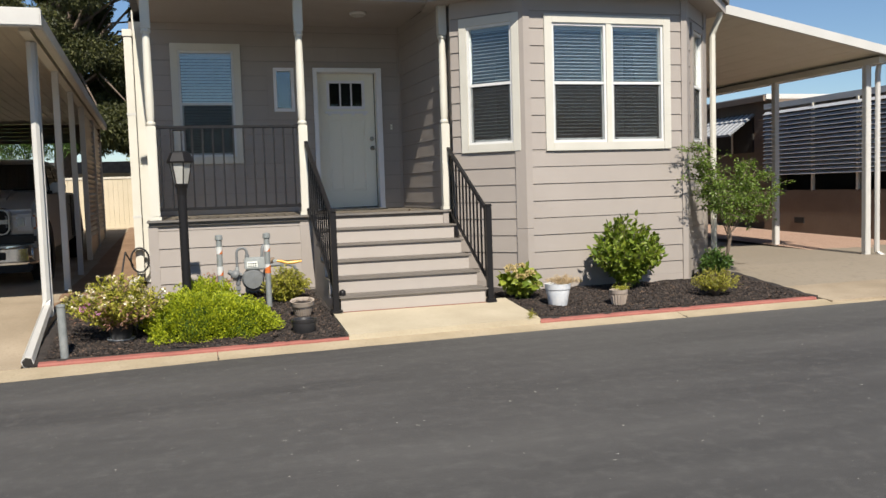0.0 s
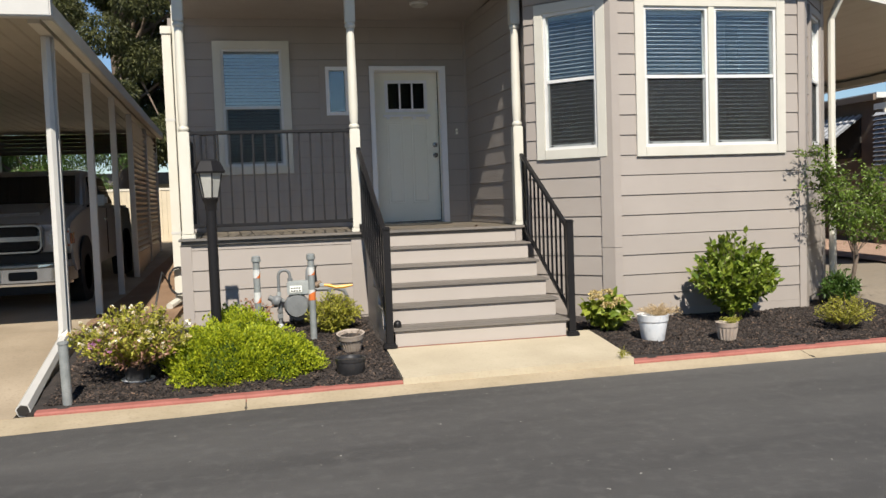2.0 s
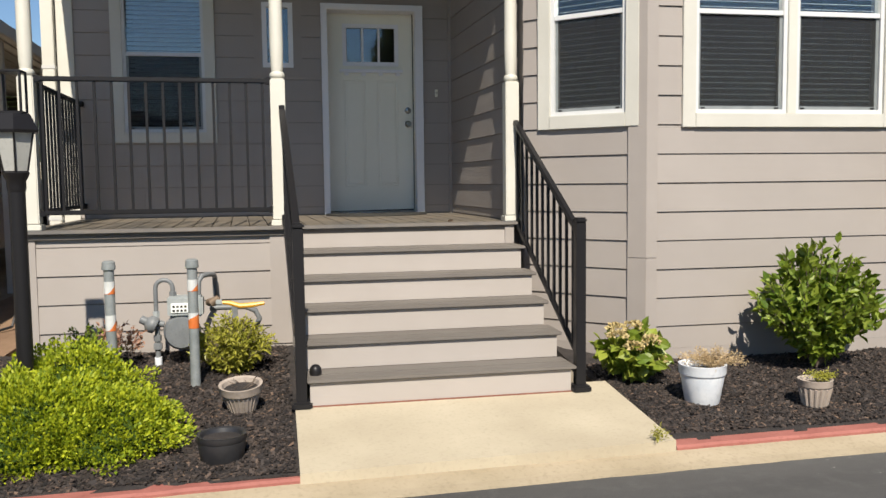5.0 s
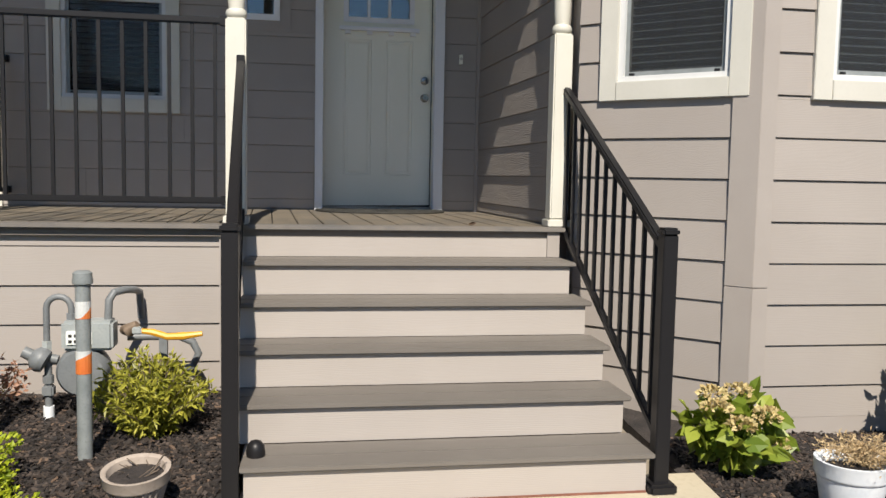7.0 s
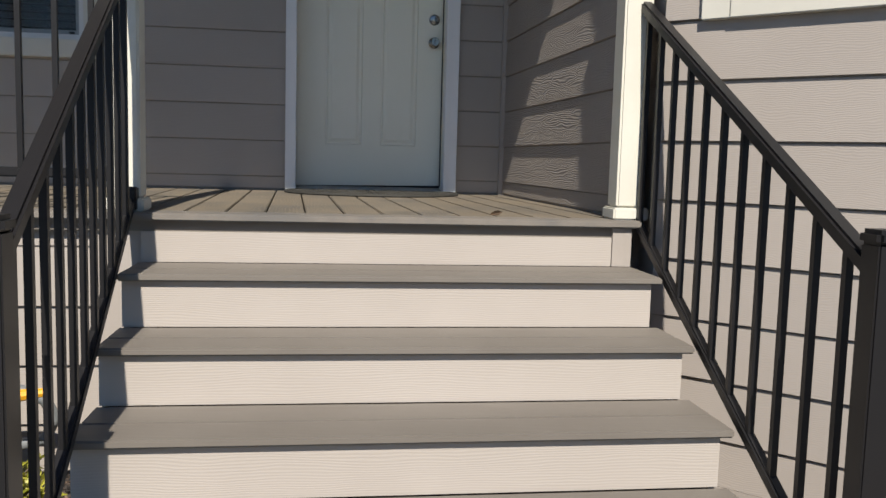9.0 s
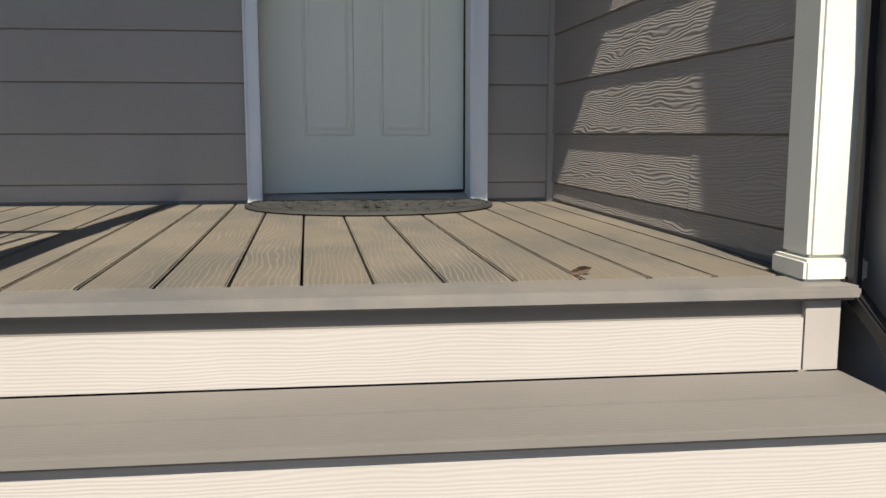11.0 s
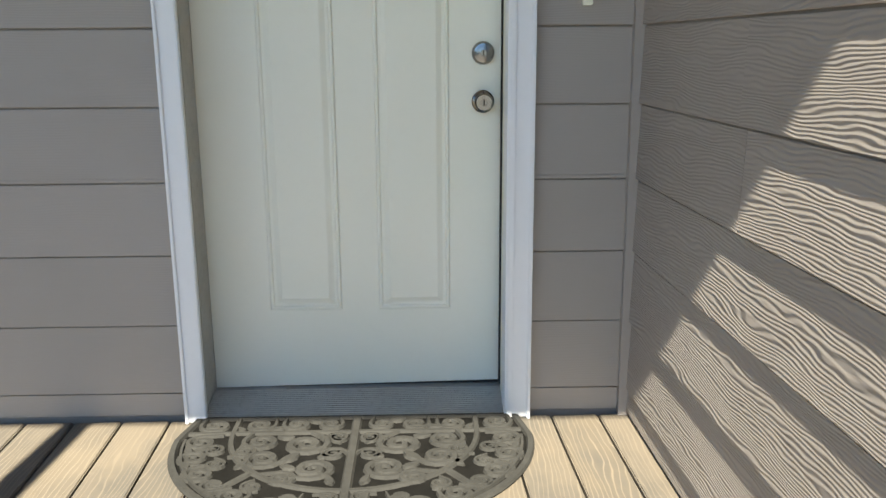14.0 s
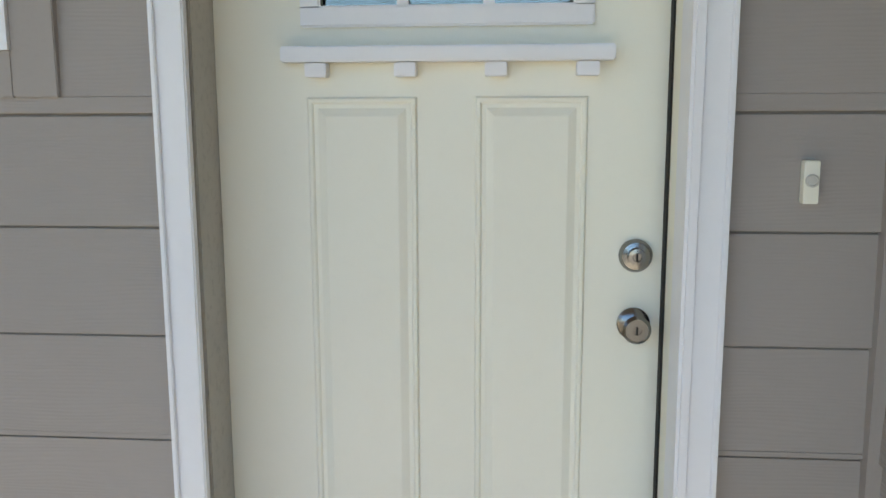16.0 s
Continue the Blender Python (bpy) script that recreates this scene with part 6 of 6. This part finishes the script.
def blade(x, y, length, a):
    """A small leaf that fills the corner between two scrolls."""
    pts = [(x + math.cos(a) * length * g, y + math.sin(a) * length * g) for g in (-0.5, -0.2, 0.1, 0.5)]
    return ribbon(pts, lambda q: 0.006 + length * 0.5 * math.sin(math.pi * q))


# strip along the threshold, side cells, bottom cells, inner field; mirrored about the middle rib
spots = [(0.075, -0.06, 0.036, 2.6, 1), (0.17, -0.06, 0.04, 0.4, -1), (0.275, -0.06, 0.042, 2.8, 1), (0.405, -0.06, 0.043, 0.5, -1)]
spots += [(0.42, -0.165, 0.044, 1.8, -1), (0.42, -0.255, 0.042, 4.6, 1), (0.385, -0.345, 0.044, 1.2, -1)]
spots += [(0.275, -0.46, 0.044, 2.6, 1), (0.185, -0.505, 0.045, 0.2, -1), (0.085, -0.53, 0.044, 2.8, 1), (0.335, -0.405, 0.034, 4.0, 1), (0.235, -0.415, 0.028, 1.0, -1), (0.135, -0.475, 0.027, 3.0, 1), (0.04, -0.475, 0.026, 1.0, 1), (0.375, -0.215, 0.03, 0.5, 1), (0.355, -0.295, 0.028, 2.0, 1)]
spots += [(0.13, -0.185, 0.062, 2.2, 1), (0.255, -0.165, 0.05, 0.6, -1), (0.235, -0.265, 0.052, 3.6, 1), (0.095, -0.325, 0.056, 5.2, -1), (0.17, -0.375, 0.04, 1.0, 1), (0.045, -0.15, 0.03, 0.4, 1), (0.29, -0.225, 0.032, 5.0, -1), (0.05, -0.245, 0.036, 3.0, -1)]
leaves = [(0.12, -0.035, 0.05, 0.3), (0.225, -0.085, 0.05, -0.3), (0.325, -0.085, 0.035, 0.8), (0.445, -0.21, 0.05, 1.2), (0.375, -0.215, 0.04, -1.0), (0.43, -0.3, 0.04, 0.9), (0.33, -0.40, 0.05, 0.6), (0.235, -0.43, 0.045, 0.3), (0.135, -0.475, 0.05, 0.2), (0.05, -0.47, 0.04, 1.1), (0.14, -0.55, 0.045, 0.4)]
leaves += [(0.05, -0.155, 0.06, 1.0), (0.19, -0.14, 0.05, 0.1), (0.06, -0.25, 0.065, -0.5), (0.165, -0.265, 0.07, -0.8), (0.30, -0.21, 0.05, 1.3), (0.16, -0.315, 0.05, 0.5), (0.045, -0.385, 0.05, 1.2), (0.285, -0.30, 0.045, -0.9)]
for x, y, size, st_, hand in spots:
    for sg in (-1, 1):
        part("scroll", scroll(MATX + sg * x, MATY + y, size * 1.06, st_ if sg > 0 else math.pi - st_, hand * sg), RUB, mt)
for x, y, size, a in leaves:
    for sg in (-1, 1):
        part("leaf_relief", blade(MATX + sg * x, MATY + y, size, a if sg > 0 else math.pi - a), RUB, mt)

sl = thing("step_light", (2.40, 8.10, 0.345), "small black dome light on the lowest tread", "step light")
part("dome", lathe(bmesh.new(), (2.40, 8.10, 0.345), [(0.036, 0.0), (0.038, 0.02), (0.034, 0.045), (0.02, 0.062), (0.001, 0.067)], 20), BLACK, sl, smooth=True)
DEADLEAF = leafy("dead_brown_leaf", (0.05, 0.03, 0.018), (0.09, 0.055, 0.03), 0.7, 0.05)
lf = thing("dry_leaf", (3.565, 9.56, DK), "curled brown dry leaf lying on the deck", "leaf")
foliage("blade", lf, np.array([[3.53, 9.555, 1.203], [3.54, 9.56, 1.204]]), np.array([[1, 0.05, 0.12], [0.9, -0.3, 0.25]]), 0.045, 0.5, DEADLEAF, 3, 0.6, "oval")
hs = thing("garden_hose", (0.22, 11.3, 0.4), "dark garden hose coiled at the corner of the house", "hose")
bm = bmesh.new()
pts = [(0.17 + 0.12 * math.cos(k * 0.5), 11.3 + 0.03 * k / 30, 0.62 + 0.17 * math.sin(k * 0.5)) for k in range(60)]
part("coil", tube(bm, pts, 0.012, 6), BLKPOT, hs, smooth=True)
part("tail", tube(bmesh.new(), [(0.08, 11.3, 0.55), (0.0, 11.1, 0.75), (-0.02, 10.9, 0.6), (-0.06, 10.7, 0.32), (-0.2, 10.4, 0.30)], 0.012, 6), BLKPOT, hs, smooth=True)
part("hanger", boxes((0.12, 0.22, 11.42, 11.474, 0.72, 0.84), bevel=0.01), GALV, hs)

# ---- pickup truck under the carport ----
def pickup():
    t = thing("pickup_truck", (-2.2, 14.4, 0.28), "silver pickup truck parked nose out under the carport", "pickup truck")
    g, xc = 0.28, -2.2
    PAINT = varied("silver_car_paint", (0.30, 0.305, 0.31), (0.35, 0.355, 0.36), 1, 30, 0.3, 0.02, 0.001, 0.3, spots=0.0)
    CHROME = plain("chrome", (0.55, 0.555, 0.56), 0.14, 1.0)
    TINT = plain("dark_car_glass", (0.012, 0.014, 0.016), 0.05)
    RUBT = plain("tyre_rubber", (0.02, 0.02, 0.02), 0.85)
    LENS = plain("headlight_lens", (0.40, 0.41, 0.43), 0.12)
    AMBER = plain("amber_lens", (0.35, 0.10, 0.03), 0.2)

    def hull(name, prof, half, top_half, m_, bev, parent=t):
        """A side profile drawn across the truck, drawn in towards its top."""
        bm = bmesh.new()
        extrude_poly(bm, [(xc - half, y, z + g) for y, z in prof], (2 * half, 0, 0))
        lo, hi = min(z for _, z in prof) + g, max(z for _, z in prof) + g
        for v in bm.verts:
            k = ((v.co.z - lo) / (hi - lo)) ** 2
            v.co.x = xc + (v.co.x - xc) * (1 + (top_half / half - 1) * k)
        bmesh.ops.recalc_face_normals(bm, faces=bm.faces)
        bmesh.ops.bevel(bm, geom=list(bm.edges), offset=bev, segments=3, affect="EDGES", clamp_overlap=True)
        return part(name, bm, m_, parent, "", True)

    def plate_ring(x0, x1, z0, z1, r, wide, y0, y1):
        """A rounded rectangular ring standing across the truck."""
        def loop(i):
            pts = []
            for cx, cz, a0 in ((x1 - r, z1 - r, 0), (x0 + r, z1 - r, 90), (x0 + r, z0 + r, 180), (x1 - r, z0 + r, 270)):
                for k in range(6):
                    an = radians(a0 + 18 * k)
                    pts.append((cx + (r - i) * math.cos(an), cz + (r - i) * math.sin(an)))
            return pts
        bm = bmesh.new()
        rings = [[bm.verts.new((x, y, z)) for x, z in loop(i)] for i, y in ((0, y1), (0.004, y0 + 0.02), (0.02, y0), (wide - 0.015, y0), (wide, y0 + 0.02), (wide, y1))]
        for q_, w_ in zip(rings, rings[1:]):
            for k in range(len(q_)):
                j = (k + 1) % len(q_)
                bm.faces.new((q_[k], q_[j], w_[j], w_[k]))
        bmesh.ops.recalc_face_normals(bm, faces=bm.faces)
        return bm

    hull("body", [(12.28, 0.42), (12.14, 0.62), (12.12, 1.05), (12.22, 1.14), (12.8, 1.25), (13.5, 1.345), (17.6, 1.33), (17.6, 0.5)], 1.0, 0.93, PAINT, 0.05)
    hull("hood_bulge", [(12.5, 1.12), (12.6, 1.24), (13.45, 1.385), (13.5, 1.2)], 0.56, 0.5, PAINT, 0.03)
    hull("cab", [(13.35, 1.28), (14.15, 1.80), (14.5, 1.885), (15.6, 1.87), (15.95, 1.28)], 0.93, 0.76, PAINT, 0.06)
    bm = bmesh.new()
    extrude_poly(bm, [(xc - 0.80, 13.44, 1.365 + g), (xc + 0.80, 13.44, 1.365 + g), (xc + 0.70, 14.06, 1.765 + g), (xc - 0.70, 14.06, 1.765 + g)], (0, -0.018, 0.022))
    part("windscreen", bm, TINT, t)
    for k, (ya, yb, yc, yd) in enumerate(((13.85, 14.72, 14.72, 14.28), (14.80, 15.72, 15.5, 14.80))):
        bm = bmesh.new()
        extrude_poly(bm, [(xc + 0.922, ya, 1.36 + g), (xc + 0.922, yb, 1.36 + g), (xc + 0.805, yc, 1.77 + g), (xc + 0.805, yd, 1.77 + g)], (0.016, 0, 0.004))
        part("side_window", bm, TINT, t)
        part("door_handle", boxes((xc + 0.985, xc + 1.015, yb - 0.22, yb - 0.05, 1.10 + g, 1.14 + g), bevel=0.008), CHROME, t)
        part("door_seam", boxes((xc + 0.99, xc + 1.004, yb + 0.02, yb + 0.032, 0.55 + g, 1.28 + g)), RUBT, t)
    gr = part("grille", boxes((xc - 0.62, xc + 0.62, 12.09, 12.2, 0.74 + g, 1.09 + g), bevel=0.04), RUBT, t)
    part("grille_surround", plate_ring(xc - 0.67, xc + 0.67, 0.715 + g, 1.115 + g, 0.12, 0.055, 12.03, 12.16), CHROME, gr, smooth=True)
    part("grille_bar", boxes((xc - 0.63, xc + 0.63, 12.045, 12.12, 0.885 + g, 0.945 + g), bevel=0.018), CHROME, gr)
    part("grille_bar", boxes((xc - 0.055, xc + 0.055, 12.04, 12.12, 0.745 + g, 1.085 + g), bevel=0.018), CHROME, gr)
    for k in range(9):
        for z0, z1 in ((0.765, 0.88), (0.95, 1.07)):
            part("grille_slat", boxes((xc - 0.60, xc + 0.60, 12.075, 12.09, z0 + g + (z1 - z0) * k / 9, z0 + g + (z1 - z0) * k / 9 + 0.004)), DARKGAP, gr)
    for sg in (-1, 1):
        def across(u0, u1):
            return (xc + sg * u0, xc + sg * u1) if sg > 0 else (xc + sg * u1, xc + sg * u0)
        hl = part("headlight", boxes((*across(0.685, 0.965), 12.08, 12.34, 0.785 + g, 1.02 + g), bevel=0.045), LENS, t, smooth=True)
        part("marker_lens", boxes((*across(0.90, 0.985), 12.13, 12.36, 0.80 + g, 1.0 + g), bevel=0.03), AMBER, hl, smooth=True)
        part("lamp_bowl", boxes((*across(0.73, 0.84), 12.068, 12.09, 0.84 + g, 0.97 + g), bevel=0.012), CHROME, hl)
        part("mirror", boxes((*across(0.94, 1.17), 13.76, 13.90, 1.32 + g, 1.48 + g), bevel=0.035), PAINT, t, smooth=True)
        part("mirror_foot", boxes((*across(0.86, 0.98), 13.80, 13.86, 1.30 + g, 1.36 + g), bevel=0.01), RUBT, t)
        for yy in (13.0, 16.7):
            xs = across(0.78, 1.0)
            wh = part("wheel", tube(bmesh.new(), [(xs[0], yy, 0.40 + g), (xs[1], yy, 0.40 + g)], 0.40, 28), RUBT, t, smooth=True)
            part("rim", tube(bmesh.new(), [(xs[0] - 0.006, yy, 0.40 + g), (xs[1] + 0.006, yy, 0.40 + g)], 0.25, 20), CHROME, wh, smooth=True)
            part("wheel_arch", tube(bmesh.new(), [(xc + sg * 0.96, yy, 0.44 + g), (xc + sg * 1.006, yy, 0.44 + g)], 0.47, 28), RUBT, t)
    part("lower_band", boxes((xc - 0.96, xc + 0.96, 12.07, 12.3, 0.60 + g, 0.735 + g), bevel=0.03), RUBT, t)
    bm = bmesh.new()
    extrude_poly(bm, [(xc + u, y, 0.315 + g) for u, y in ((-0.99, 12.45), (-0.975, 12.2), (-0.90, 12.05), (-0.6, 11.96), (0.6, 11.96), (0.90, 12.05), (0.975, 12.2), (0.99, 12.45), (0.7, 12.3), (-0.7, 12.3))], (0, 0, 0.265))
    bmesh.ops.recalc_face_normals(bm, faces=bm.faces)
    bmesh.ops.bevel(bm, geom=list(bm.edges), offset=0.045, segments=3, affect="EDGES", clamp_overlap=True)
    bp_ = part("bumper", bm, CHROME, t, smooth=True)
    for sg in (-1, 1):
        part("bumper_inset", boxes((xc + sg * 0.42 - 0.17, xc + sg * 0.42 + 0.17, 11.945, 11.975, 0.39 + g, 0.50 + g), bevel=0.012), RUBT, bp_)
    part("lower_valance", boxes((xc - 0.9, xc + 0.9, 12.05, 12.35, 0.2 + g, 0.33 + g), bevel=0.03), RUBT, t)
    pl = part("licence_plate", boxes((xc - 0.155, xc + 0.155, 11.93, 11.945, 0.37 + g, 0.53 + g), bevel=0.004), WTAPE, t)
    for k in range(6):
        part("plate_bar", boxes((xc - 0.125 + k * 0.043, xc - 0.098 + k * 0.043, 11.9265, 11.931, 0.41 + g, 0.48 + g)), DARKGAP, pl)


pickup()

# ---- siding boards, last ----
CAS = 0.10
blk = lambda h, t=CAS: (h[0] - t, h[1] + t, h[2] - t, h[3] + t)
siding(wall_porch, back, 0.19, 3.765, DK + 0.012, CEIL, [blk(W1), blk(SW, 0.11), (2.487, 3.50, 1.0, 3.28)], SIDING, 3)
siding(wall_side, side, 0.03, 1.962, DK + 0.012, CEIL, [], SIDING_Y, 5)
siding(wall_facet, facet_l, 0.0, FL - 0.13, 0.285, TOP, [blk(WF)], SIDING, 7, False, 0.0155)
siding(wall_bay, bay, 0.075, 2.15, 0.285, TOP, [blk(WB)], SIDING, 9, False, 0.0155)
siding(wall_facet_r, facet_r, 0.12, 1.05, 0.285, TOP, [blk(WR)], SIDING, 11, False, 0.0155)
siding(deck, skirt, 0.09, 1.735, 0.30, 1.132, [], SIDING, 13, False, 0.0155)
siding(deck, left_skirt, 0.0, 2.07, 0.30, 1.132, [], SIDING_Y, 15, False, 0.0155)
siding(wall_left, left, 10.0, 14.5, 0.3, TOP, [], SIDING_Y, 17, False)
siding(wall_right, right, 0.05, 7.0, 0.3, TOP, [], SIDING_Y, 19, False)
# deck boards
me = mesh_of(boxes((-0.067, 0.067, -0.003, 1.98, 1.174, 1.2), bevel=0.003), "deck_board", DECK)
for i in range(25):
    ob = new("deck_board", me)
    ob.parent = deck
    ob.location = Vector((0.6515 + 0.141 * i, 9.5, 0)) - deck.location
    ob.rotation_euler = (0, 0, 0.04)
